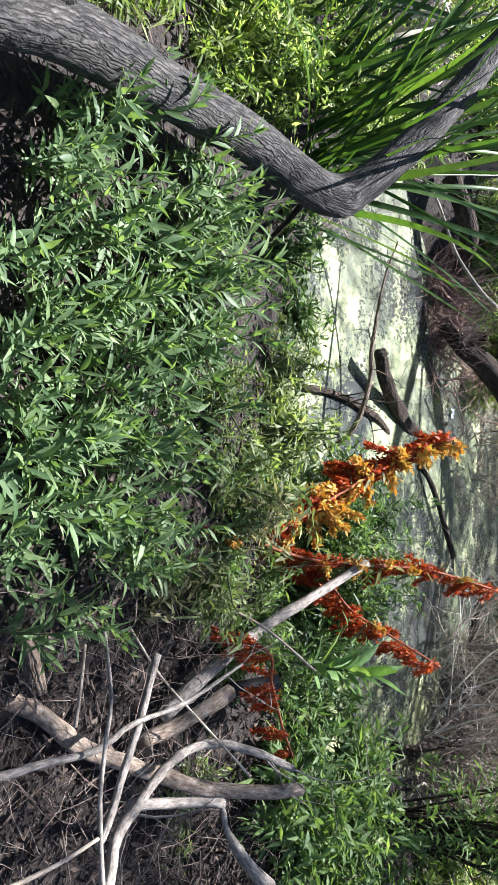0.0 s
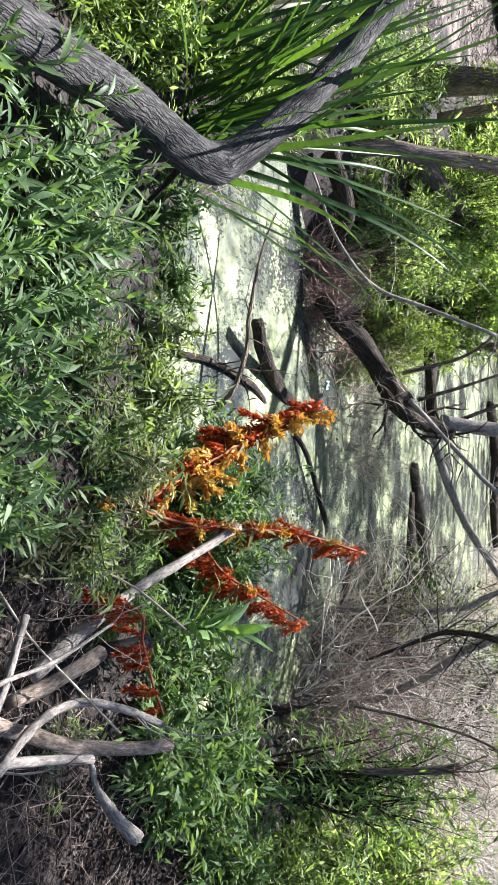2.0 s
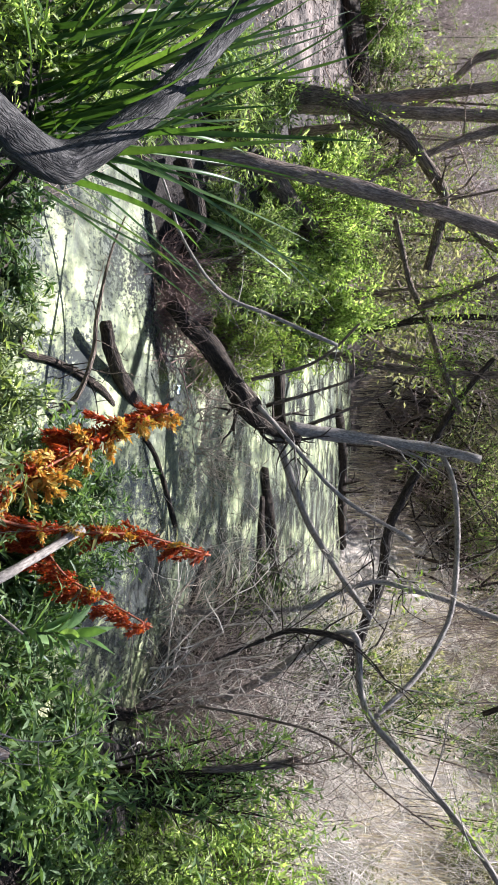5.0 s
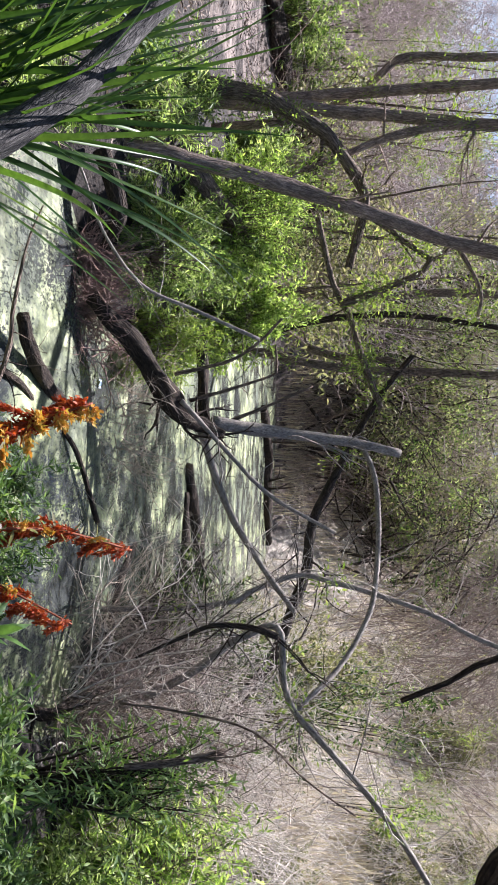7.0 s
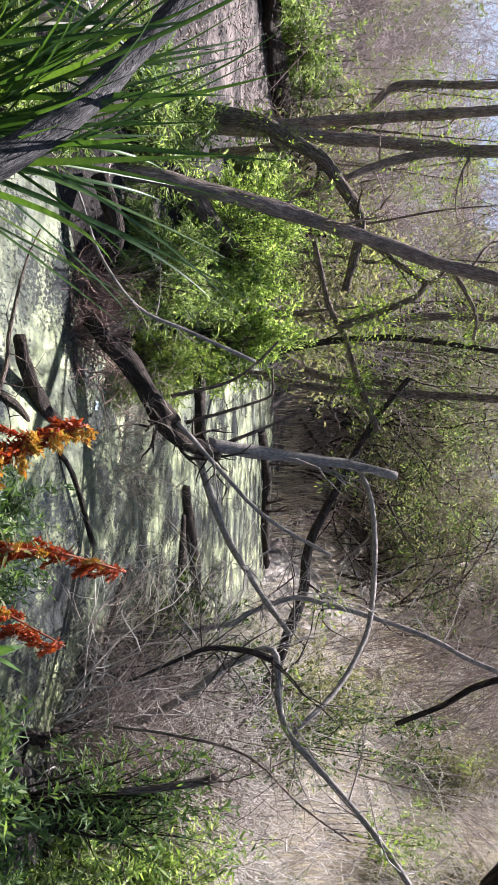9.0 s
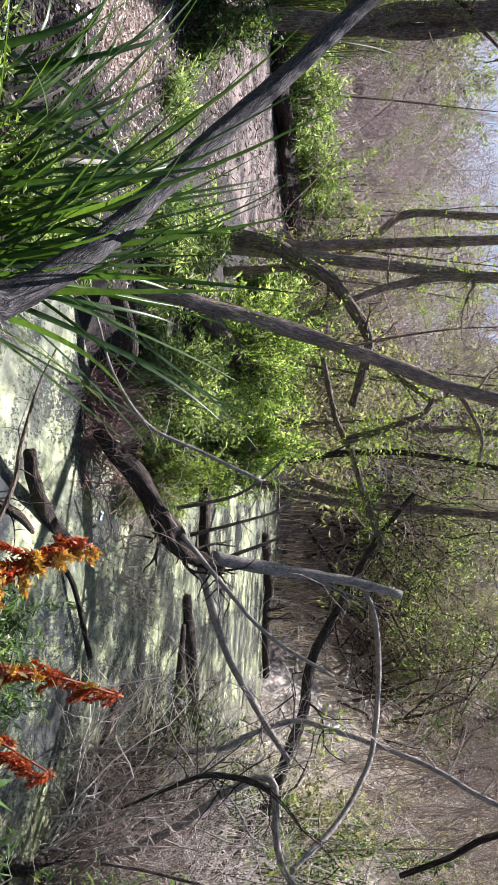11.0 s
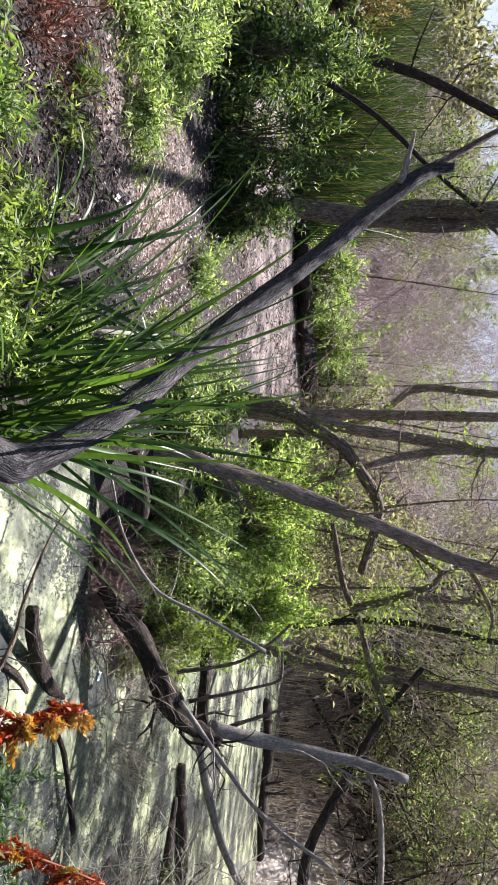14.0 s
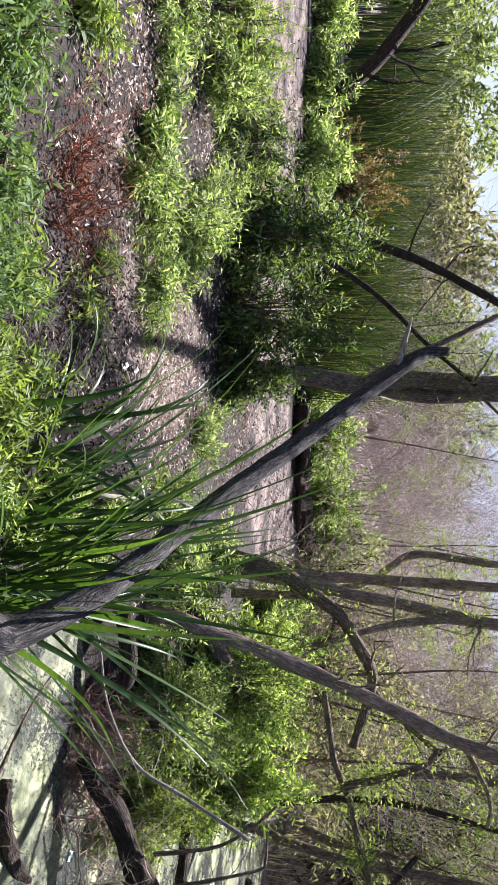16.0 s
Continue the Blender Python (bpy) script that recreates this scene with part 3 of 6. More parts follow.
def shrub(name, label, at, radii, sprays, mat, leaf=(0.06, 0.014), per=22, stem_mat=None, seed=1, spread=1.0, every=3, category="bush", group="", shape=LEAF_LOW, stems=True, lean=(0, 0), flat=0.4, reach=0.28, low=0.1):
    """Stems from one root; sprays of leaves at their ends fill an uneven dome of those radii."""
    rng = np.random.RandomState(seed)
    e = thing(name, at, label, category, group)
    wood, leaf_acc = Acc(), Acc()
    P, Dn, S = [], [], []
    rx, ry, rz = radii
    lobes = rng.normal(size=(max(5, sprays // 11), 3))
    for k in range(sprays):
        q = lobes[rng.randint(len(lobes))] + rng.normal(size=3) * 0.3
        q[2] = abs(q[2]) * 0.8 + low
        q /= np.linalg.norm(q)
        bump = 0.75 + 0.5 * noise.noise((q[0] * 2.2 + seed, q[1] * 2.2, q[2] * 2.2))
        far = rng.uniform(0.15, 1) ** 0.45 * bump
        tip = np.array((q[0] * rx, q[1] * ry, q[2] * rz)) * far + (lean[0] * q[2], lean[1] * q[2], 0)
        root = np.array((q[0] * rx, q[1] * ry, 0)) * 0.25 * rng.rand()
        mid = (root + tip) * 0.5 + (0, 0, 0.15 * rz) + rng.normal(size=3) * 0.04
        if stems and (k % every == 0):
            wood.twig([(*root, 0.007), (*(0.6 * mid + 0.4 * root), 0.006), (*mid, 0.005), (*(0.45 * mid + 0.55 * tip), 0.004), (*tip, 0.002)], 4)
        way = (tip - mid) / (np.linalg.norm(tip - mid) + 1e-6) + rng.normal(size=3) * 0.35
        way /= np.linalg.norm(way)
        ln = reach * rng.uniform(0.6, 1.3)
        t = rng.uniform(-0.4, 1, per)[:, None]
        P.append(tip + way * ln * t + rng.normal(size=(per, 3)) * 0.012)
        Dn.append(way * 0.8 + rng.normal(size=(per, 3)) * 0.65)
        S.append(rng.uniform(0.6, 1.25, per))
        if stems:
            wood.twig([(*(tip - way * ln * 0.4), 0.003), (*(tip + way * ln), 0.001)])
    P, Dn, S = np.concatenate(P), np.concatenate(Dn), np.concatenate(S)
    keep = P[:, 2] > 0.01
    P, Dn, S = P[keep], Dn[keep], S[keep]
    leaves(leaf_acc, P, Dn, leaf[0] * S, leaf[1] * S, shape, 0.25, rng, flat)
    if stems:
        part("branchwork", wood, stem_mat or M_STEM, e)
    part("foliage", leaf_acc, mat, e)
    return e


def bare_shrub(name, label, at, radii, n, mat, seed=1, radius=0.006, depth=2, kind="", category="brush", up=0.6, group=""):
    """A thicket of leafless twigs."""
    rng = np.random.RandomState(seed)
    acc = Acc()
    whole = kind == "stuff"
    e = None if whole else thing(name, at, label, category, group)
    for k in range(n):
        q = np.array((rng.uniform(-1, 1) * radii[0], rng.uniform(-1, 1) * radii[1], 0))
        way = np.array((rng.normal(), rng.normal(), abs(rng.normal()) * up + up))
        sprout(acc, q, way, radii[2] * rng.uniform(0.5, 1.2), radius * rng.uniform(0.5, 1.2), rng, depth, 0.45)
        if not whole and (k % 6 == 5 or k == n - 1):
            part("branch", acc, mat, e)
            acc = Acc()
    if whole:
        e = tagged(part(name, acc, mat), label, category, group, kind)
        e.location = at
    return e


# ---------- near leaning tree ----------
leaning = thing("leaning_tree", (-0.7, 0.72, 0.5), "grey furrowed tree trunk that lies low, bends and leans up", "tree")
_o = np.array(leaning.location)


def off(rows):
    return [(*(np.array(r[:3]) - _o), r[3]) for r in rows]


TRUNK = [(-0.7, 0.72, 0.5, 0.064), (-0.79, 1.0, 0.475, 0.066), (-0.83, 1.13, 0.455, 0.07), (-0.85, 1.3, 0.45, 0.067), (-0.865, 1.5, 0.44, 0.067), (-0.875, 1.72, 0.43, 0.07), (-0.87, 1.98, 0.445, 0.071), (-0.83, 2.16, 0.48, 0.071), (-0.81, 2.32, 0.51, 0.071), (-0.82, 2.42, 0.54, 0.069), (-0.88, 2.5, 0.59, 0.061), (-0.98, 2.6, 0.66, 0.056), (-1.13, 2.74, 0.75, 0.054), (-1.3, 2.9, 0.81, 0.053), (-1.52, 3.06, 0.9, 0.052), (-1.96, 3.31, 1.13, 0.05), (-2.33, 3.5, 1.36, 0.048), (-2.82, 3.68, 1.7, 0.046), (-3.2, 3.79, 2.0, 0.042), (-3.28, 3.82, 2.18, 0.026)]
limb(off(TRUNK), M_NEARBARK, "trunk", leaning, 36, 0.014, 0.16, 11, seed=2.2)
limb(off([(-3.04, 3.86, 1.68, 0.02), (-3.09, 3.87, 1.73, 0.024), (-3.27, 3.9, 1.94, 0.022), (-3.45, 3.93, 2.18, 0.02), (-3.68, 3.96, 2.47, 0.018), (-3.92, 4.0, 2.76, 0.016)]), M_BARK, "upper_stem", leaning, 14, 0.04, 0.2, 7, seed=6.1)
limb(off([(-2.98, 3.74, 1.86, 0.02), (-3.11, 3.72, 1.88, 0.02), (-3.27, 3.7, 1.91, 0.016), (-3.42, 3.68, 1.94, 0.005)]), M_DEAD, "broken_stub", leaning, 10, 0.02, 0.3, label="pale splintered broken branch stub")
limb(off([(-0.86, 1.06, 0.5, 0.045), (-0.95, 1.0, 0.6, 0.04), (-1.03, 0.95, 0.72, 0.03)]), M_NEARBARK, "knot", leaning, 20, 0.014, 0.3, 7, seed=3.3, label="short grey stump of a broken limb")
limb(off([(-0.83, 2.4, 0.42, 0.012), (-0.74, 2.42, 0.3, 0.01), (-0.66, 2.5, 0.12, 0.008), (-0.6, 2.6, -0.02, 0.006)]), M_DARKBARK, "root", leaning, 7, 0.03, 0.3)

# ---------- trees ----------
# Unseen leaves set off the trunk to shade the leaning trunk and sedge.
tree("twin_tree", "grey-brown tree that forks into two upright trunks", [([(-4.93, 6.45, 0.2, 0.11), (-4.895, 6.442, -0.027, 0.114)] + [(-4.941, 6.556, 0.737, 0.101), (-4.986, 6.624, 0.919, 0.1), (-5.1, 6.909, 1.695, 0.096), (-5.26, 6.955, 2.094, 0.094), (-5.397, 7.126, 2.971, 0.089), (-5.636, 7.16, 4.248, 0.081), (-5.85, 7.25, 5.6, 0.07), (-6.0, 7.3, 7.0, 0.05)], "trunk"), ([(-5.123, 6.932, 1.581, 0.074), (-5.169, 7.126, 2.253, 0.073), (-5.305, 7.217, 2.994, 0.071), (-5.34, 7.354, 4.294, 0.067), (-5.36, 7.45, 5.6, 0.058), (-5.3, 7.5, 7.0, 0.045)], "second_trunk")], M_BARK, [((-4.0, 5.95, 5.0), (0.75, 0.6, 0.4), 60)], seed=2, tufts=6, twigs=4)
tree("leaning_tree", "thin dark tree that leans over the reeds", [([(-6.6, 5.8, 0.3, 0.06)] + [(-6.61, 5.87, 0.81, 0.0537), (-6.57, 5.97, 0.97, 0.0528), (-6.5, 6.23, 1.57, 0.0498), (-6.43, 6.41, 2.13, 0.0469), (-6.21, 6.7, 2.9, 0.0427), (-5.81, 7.02, 3.94, 0.0367)], "trunk"), ([(-6.0, 5.94, 1.02, 0.0332), (-5.97, 6.0, 1.17, 0.0321), (-5.79, 6.28, 1.68, 0.028), (-5.49, 6.6, 2.19, 0.0234), (-5.17, 6.87, 2.75, 0.0185)], "branch")], M_DARKBARK, seed=3, tufts=3, twigs=5)
tree("bent_tree", "thick dark tree trunk among the reeds", [([(-9.5, 7.0, 0.3, 0.12)] + [(-9.62, 6.93, 0.53, 0.1096), (-9.78, 6.85, 0.78, 0.1072), (-10.12, 6.62, 1.22, 0.1022), (-10.37, 6.43, 1.49, 0.0986), (-11.03, 5.8, 2.15, 0.0878)], "trunk")], M_DARKBARK, seed=4, tufts=4, twigs=4)
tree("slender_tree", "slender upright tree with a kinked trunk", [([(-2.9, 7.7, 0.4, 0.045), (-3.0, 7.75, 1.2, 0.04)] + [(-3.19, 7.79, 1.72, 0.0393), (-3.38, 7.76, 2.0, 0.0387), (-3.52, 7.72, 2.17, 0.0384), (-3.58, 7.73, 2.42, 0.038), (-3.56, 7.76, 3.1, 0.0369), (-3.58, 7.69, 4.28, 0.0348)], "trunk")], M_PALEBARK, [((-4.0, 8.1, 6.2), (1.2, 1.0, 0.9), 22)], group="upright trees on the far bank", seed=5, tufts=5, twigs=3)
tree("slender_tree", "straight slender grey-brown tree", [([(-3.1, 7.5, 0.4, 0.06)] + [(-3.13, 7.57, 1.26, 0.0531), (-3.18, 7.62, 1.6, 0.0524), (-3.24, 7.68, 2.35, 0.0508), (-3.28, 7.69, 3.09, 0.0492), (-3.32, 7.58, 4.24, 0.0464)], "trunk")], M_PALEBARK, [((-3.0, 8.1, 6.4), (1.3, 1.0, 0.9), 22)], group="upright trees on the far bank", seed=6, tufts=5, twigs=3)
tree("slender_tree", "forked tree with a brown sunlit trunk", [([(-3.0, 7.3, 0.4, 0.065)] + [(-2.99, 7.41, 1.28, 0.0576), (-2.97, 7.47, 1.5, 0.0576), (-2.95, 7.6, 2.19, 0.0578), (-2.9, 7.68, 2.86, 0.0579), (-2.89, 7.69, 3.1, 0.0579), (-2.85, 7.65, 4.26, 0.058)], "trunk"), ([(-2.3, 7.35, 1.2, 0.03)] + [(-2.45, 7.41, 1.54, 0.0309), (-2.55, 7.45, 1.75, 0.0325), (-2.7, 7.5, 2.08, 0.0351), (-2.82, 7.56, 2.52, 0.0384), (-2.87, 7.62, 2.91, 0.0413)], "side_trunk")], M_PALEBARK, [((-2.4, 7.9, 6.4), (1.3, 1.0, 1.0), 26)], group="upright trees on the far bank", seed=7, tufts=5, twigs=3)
tree("gnarled_tree", "brown gnarled tree with arching mossy limbs", [([(-3.0, 6.9, 0.3, 0.085), (-2.95, 6.95, 0.7, 0.08)] + [(-2.9, 6.97, 1.01, 0.0712), (-2.83, 7.03, 1.14, 0.0683), (-2.67, 7.17, 1.51, 0.0609), (-2.45, 7.29, 1.72, 0.0552), (-2.24, 7.39, 1.88, 0.0503), (-2.06, 7.47, 1.92, 0.0467), (-1.53, 7.66, 1.79, 0.0365)], "limb"), ([(-2.05, 7.53, 1.92, 0.0365), (-1.95, 7.57, 2.05, 0.0338), (-1.71, 7.66, 2.41, 0.0269), (-1.61, 7.68, 2.6, 0.0234), (-1.75, 7.65, 2.75, 0.0199)], "branch"), ([(-1.2, 7.72, 1.75, 0.0393), (-1.32, 7.69, 2.13, 0.0335), (-1.49, 7.64, 2.49, 0.0275), (-1.62, 7.6, 2.55, 0.0253)], "branch"), ([(-1.98, 7.54, 1.48, 0.0253), (-1.9, 7.58, 1.5, 0.0257), (-1.71, 7.66, 1.55, 0.0268), (-1.39, 7.79, 1.64, 0.0285), (-1.11, 7.89, 1.8, 0.0301), (-0.71, 8.01, 1.94, 0.0323), (-0.2, 8.12, 2.15, 0.035)], "limb")], M_BARK, seed=8, tufts=7, twigs=5)
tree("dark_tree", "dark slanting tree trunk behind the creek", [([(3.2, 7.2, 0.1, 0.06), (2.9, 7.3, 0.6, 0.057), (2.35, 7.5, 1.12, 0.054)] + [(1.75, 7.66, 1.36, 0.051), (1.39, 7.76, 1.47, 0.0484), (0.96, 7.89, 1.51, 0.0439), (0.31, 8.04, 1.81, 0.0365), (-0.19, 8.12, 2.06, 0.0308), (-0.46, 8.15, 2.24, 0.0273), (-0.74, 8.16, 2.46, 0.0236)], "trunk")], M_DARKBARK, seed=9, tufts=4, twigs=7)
# Unseen leaf clusters placed to shade the near bank and water plants.
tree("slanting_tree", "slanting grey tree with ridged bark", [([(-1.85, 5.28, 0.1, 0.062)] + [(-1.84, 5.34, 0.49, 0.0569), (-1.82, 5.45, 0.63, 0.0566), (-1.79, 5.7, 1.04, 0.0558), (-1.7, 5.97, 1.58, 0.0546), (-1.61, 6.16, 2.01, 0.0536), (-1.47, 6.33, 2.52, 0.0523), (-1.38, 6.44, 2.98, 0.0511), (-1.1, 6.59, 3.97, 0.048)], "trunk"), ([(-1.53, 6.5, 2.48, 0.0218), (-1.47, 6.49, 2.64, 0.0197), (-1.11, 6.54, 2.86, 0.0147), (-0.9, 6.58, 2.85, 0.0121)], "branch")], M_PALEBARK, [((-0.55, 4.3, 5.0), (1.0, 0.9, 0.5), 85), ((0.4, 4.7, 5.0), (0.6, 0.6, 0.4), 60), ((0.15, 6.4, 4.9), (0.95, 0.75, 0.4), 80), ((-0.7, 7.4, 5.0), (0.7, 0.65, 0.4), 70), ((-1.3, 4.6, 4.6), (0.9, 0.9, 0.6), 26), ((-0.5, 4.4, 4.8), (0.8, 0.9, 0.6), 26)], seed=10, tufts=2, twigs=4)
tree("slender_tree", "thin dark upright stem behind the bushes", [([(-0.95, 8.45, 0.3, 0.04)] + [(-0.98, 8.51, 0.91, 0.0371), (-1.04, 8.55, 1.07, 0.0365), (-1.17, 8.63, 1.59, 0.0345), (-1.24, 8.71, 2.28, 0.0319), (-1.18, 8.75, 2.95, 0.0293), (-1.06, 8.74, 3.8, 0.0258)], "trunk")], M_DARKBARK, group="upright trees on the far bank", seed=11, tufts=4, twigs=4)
# Unseen leaves here are placed to dapple the middle of the pool.
tree("slender_tree", "thin grey upright tree with a side stem", [([(-0.85, 8.68, 0.3, 0.05)] + [(-0.79, 8.74, 0.96, 0.0474), (-0.74, 8.79, 1.17, 0.0468), (-0.65, 8.9, 1.89, 0.0447), (-0.64, 8.94, 2.71, 0.0423), (-0.61, 8.93, 3.45, 0.0401), (-0.54, 8.79, 4.58, 0.0363)], "trunk"), ([(-0.91, 9.06, 1.34, 0.0457), (-0.81, 9.08, 1.7, 0.041), (-0.77, 9.07, 2.34, 0.0327)], "stub")], M_BARK, [((-0.9, 9.6, 6.0), (1.2, 1.0, 0.5), 150), ((-1.6, 11.2, 6.6), (1.2, 1.0, 0.5), 170)], group="upright trees on the far bank", seed=12, tufts=4, twigs=4)
# Added tree: its out-of-view leaves darken the far pool.
tree("slender_tree", "tall thin grey tree added to shade the pool", [([(-2.3, 13.0, 0.4, 0.075), (-2.2, 13.1, 2.0, 0.068), (-2.3, 13.3, 4.0, 0.06), (-1.9, 13.5, 6.6, 0.045)], "trunk")], M_BARK, [((-1.5, 13.8, 7.0), (1.5, 1.3, 0.6), 130), ((-1.2, 15.8, 7.2), (1.4, 1.0, 0.5), 90)], group="upright trees on the far bank", seed=17, tufts=2, twigs=4)
snag = tree("broken_tree", "broken grey trunk with a split top and a bent-over limb", [([(0.03, 6.04, 0.77, 0.0531), (0.07, 6.2, 1.04, 0.0497), (0.12, 6.45, 1.54, 0.0434), (0.17, 6.61, 1.94, 0.0383), (0.24, 6.72, 2.27, 0.0339)], "trunk"), ([(0.17, 6.63, 1.94, 0.0215), (0.42, 6.48, 2.05, 0.021), (0.8, 6.26, 2.09, 0.0204), (1.27, 5.91, 2.06, 0.0196), (1.49, 5.71, 1.98, 0.0191), (1.73, 5.46, 1.81, 0.0185), (1.94, 5.13, 1.54, 0.0177)], "bent_limb")], M_DEAD, seed=13, tufts=0, twigs=4)
tree("bowed_tree", "grey bare stem that bows over the brush", [([(2.3, 5.5, -0.1, 0.03), (1.85, 5.32, 0.7, 0.027), (1.5, 5.14, 1.12, 0.024)] + [(1.37, 5.03, 1.41, 0.0218), (1.67, 4.9, 1.47, 0.0206), (1.83, 4.81, 1.55, 0.0198), (2.02, 4.69, 1.78, 0.0186), (2.23, 4.53, 2.04, 0.0172), (2.39, 4.38, 2.21, 0.016), (2.51, 4.26, 2.32, 0.0151), (2.65, 4.11, 2.44, 0.014)], "trunk")], M_DEAD, seed=14, tufts=2, twigs=16)
tree("bowed_tree", "thin pale stem arching up out of the brush", [([(1.5, 5.8, -0.2, 0.022), (1.45, 5.83, 0.6, 0.02)] + [(1.38, 5.85, 1.03, 0.0196), (1.32, 5.89, 1.11, 0.0196), (1.19, 6.01, 1.47, 0.0194), (1.23, 6.05, 1.72, 0.0193), (1.32, 6.08, 2.09, 0.0192), (1.46, 6.09, 2.53, 0.019), (1.58, 6.08, 2.77, 0.0189), (1.66, 6.06, 2.99, 0.0188), (1.8, 6.0, 3.47, 0.0185)], "trunk")], M_DEAD, seed=15, tufts=2, twigs=12)

# ---------- logs and sticks over the creek ----------
fallen("fallen_log", [(-0.75, 4.98, 0.12, 0.05), (-0.59, 5.2, 0.26, 0.058), (-0.46, 5.4, 0.32, 0.066), (-0.24, 5.6, 0.45, 0.074), (-0.04, 5.78, 0.58, 0.07), (0.08, 5.92, 0.73, 0.06), (0.13, 6.02, 0.86, 0.035)], M_DARKBARK, "dark rough fallen log across the far bank", "log", sides=18, step=0.03, rough=0.75, ridges=7, twigs=9, twig_len=0.35)
fallen("fallen_branch", [(0.1, 5.93, 0.7, 0.0327), (0.65, 5.79, 0.94, 0.027), (1.04, 5.65, 1.21, 0.0225), (1.36, 5.49, 1.49, 0.0183)], M_DEAD, "grey forked branch propped on the fallen log", twigs=10, twig_len=0.5, seed=3)
fallen("fallen_log", [(-1.0, 6.95, 0.2, 0.05)] + [(-0.93, 6.91, 0.36, 0.0513), (-0.76, 6.88, 0.5, 0.0497), (-0.2, 6.72, 0.57, 0.0457), (0.08, 6.63, 0.62, 0.0436)], M_DARKBARK, "dark log lying behind the tangle", "log", sides=12, rough=0.3, ridges=7)
fallen("fallen_branch", [(-1.45, 3.5, 0.25, 0.005)] + [(-1.19, 3.59, 0.48, 0.0059), (-0.9, 3.82, 0.55, 0.0073), (-0.66, 4.03, 0.71, 0.0086), (-0.55, 4.2, 0.98, 0.0099), (-0.42, 4.37, 1.31, 0.0113)], M_DEAD, "long thin pale branch slanting over the bank", twigs=7, twig_len=0.3, seed=4)
fallen("sunken_log", [(-0.45, 3.82, 0.14, 0.034), (-0.3, 4.08, 0.08, 0.038), (-0.12, 4.6, 0.0, 0.046), (-0.04, 4.95, -0.05, 0.046)], M_DARKBARK, "short dark log rising from the algae", "log", sides=18, step=0.03, rough=0.3, ridges=8)
fallen("sunken_stick", [(-0.36, 3.1, 0.04, 0.01), (-0.24, 3.14, 0.02, 0.014), (-0.23, 3.37, 0.02, 0.017), (-0.2, 3.71, 0.02, 0.019), (-0.12, 4.12, 0.01, 0.022), (-0.04, 4.35, -0.02, 0.022)], M_DARKBARK, "dark crooked stick lying in the algae", "stick", rough=0.4, twigs=3, twig_len=0.2)
fallen("sunken_stick", [(-1.01, 3.77, 0.25, 0.004), (-0.79, 3.7, 0.2, 0.007), (-0.42, 3.59, 0.18, 0.011), (-0.29, 3.56, 0.19, 0.012), (-0.05, 3.5, 0.13, 0.014), (0.08, 3.5, -0.04, 0.014)], M_BARK, "thin forked twig standing out of the water", "stick", twigs=6, twig_len=0.3, seed=6)
fallen("sunken_stick", [(0.1, 4.8, -0.02, 0.016), (0.28, 4.98, 0.05, 0.017), (0.78, 5.43, 0.06, 0.02)], M_DARKBARK, "two-pronged dark stick rising from the water", "stick", seed=7)
fallen("sunken_log", [(0.8, 8.93, 0.0, 0.04), (1.35, 8.82, 0.02, 0.06), (1.99, 8.72, 0.0, 0.05), (2.4, 8.7, 0.0, 0.04)], M_DARKBARK, "dark log lying at the far end of the pool", "log", rough=0.4)
fallen("sunken_log", [(1.1, 6.7, 0.0, 0.03), (1.3, 6.3, 0.01, 0.035), (1.66, 5.95, 0.02, 0.04), (1.95, 5.47, 0.02, 0.04), (1.95, 4.82, 0.02, 0.04), (1.8, 4.4, 0.02, 0.04)], M_DARKBARK, "dark curved branch dividing the algae", "log", rough=0.4, twigs=4)
tree("near_tree", "dark rough-barked tree whose limb reaches close overhead", [([(2.35, 1.35, 0.05, 0.1), (2.2, 1.5, 0.8, 0.085), (1.75, 1.66, 1.6, 0.07)] + [(1.25, 1.71, 2.16, 0.0579), (1.19, 1.72, 2.19, 0.0575), (1.12, 1.73, 2.23, 0.0571), (1.02, 1.72, 2.31, 0.0563), (0.89, 1.7, 2.43, 0.0553)] + [(0.7, 1.6, 2.75, 0.055), (0.4, 1.35, 3.4, 0.05), (0.0, 1.2, 4.4, 0.04)], "trunk"), ([(1.22, 3.25, 2.08, 0.0101), (1.11, 3.18, 2.26, 0.0109), (1.03, 3.13, 2.35, 0.0114), (0.98, 3.09, 2.43, 0.0118), (0.87, 2.94, 2.65, 0.0127)] + [(0.6, 2.4, 3.1, 0.016), (0.4, 1.36, 3.4, 0.02)], "hanging_branch")], M_DARKBARK, [((-0.3, 1.6, 5.0), (1.0, 1.0, 0.6), 40)], sides=20, seed=16)
fallen("bank_root", [(-1.66, 4.79, 0.22, 0.0579), (-1.48, 4.92, 0.27, 0.0601), (-1.28, 5.03, 0.27, 0.05), (-1.12, 5.12, 0.15, 0.03)], M_DARKBARK, "thick brown root along the undercut far bank", "root", sides=14, rough=0.4, ridges=7, seed=31)
fallen("fallen_log", [(-2.28, 6.57, 0.34, 0.1179), (-2.1, 6.86, 0.49, 0.0893), (-1.9, 7.18, 0.7, 0.0562), (-1.65, 7.47, 0.88, 0.0222)], M_BARK, "old grey log with furrowed bark behind the bush", "log", sides=18, rough=0.3, ridges=9, seed=21)
fallen("fallen_branch", [(-0.32, 5.78, 0.52, 0.0154), (-0.38, 5.79, 0.77, 0.0136), (-0.45, 5.79, 0.98, 0.0121), (-0.58, 5.78, 1.16, 0.0105), (-0.74, 5.74, 1.32, 0.0088)], M_BARK, "curved grey branch rising from the tangle", twigs=5, seed=22)
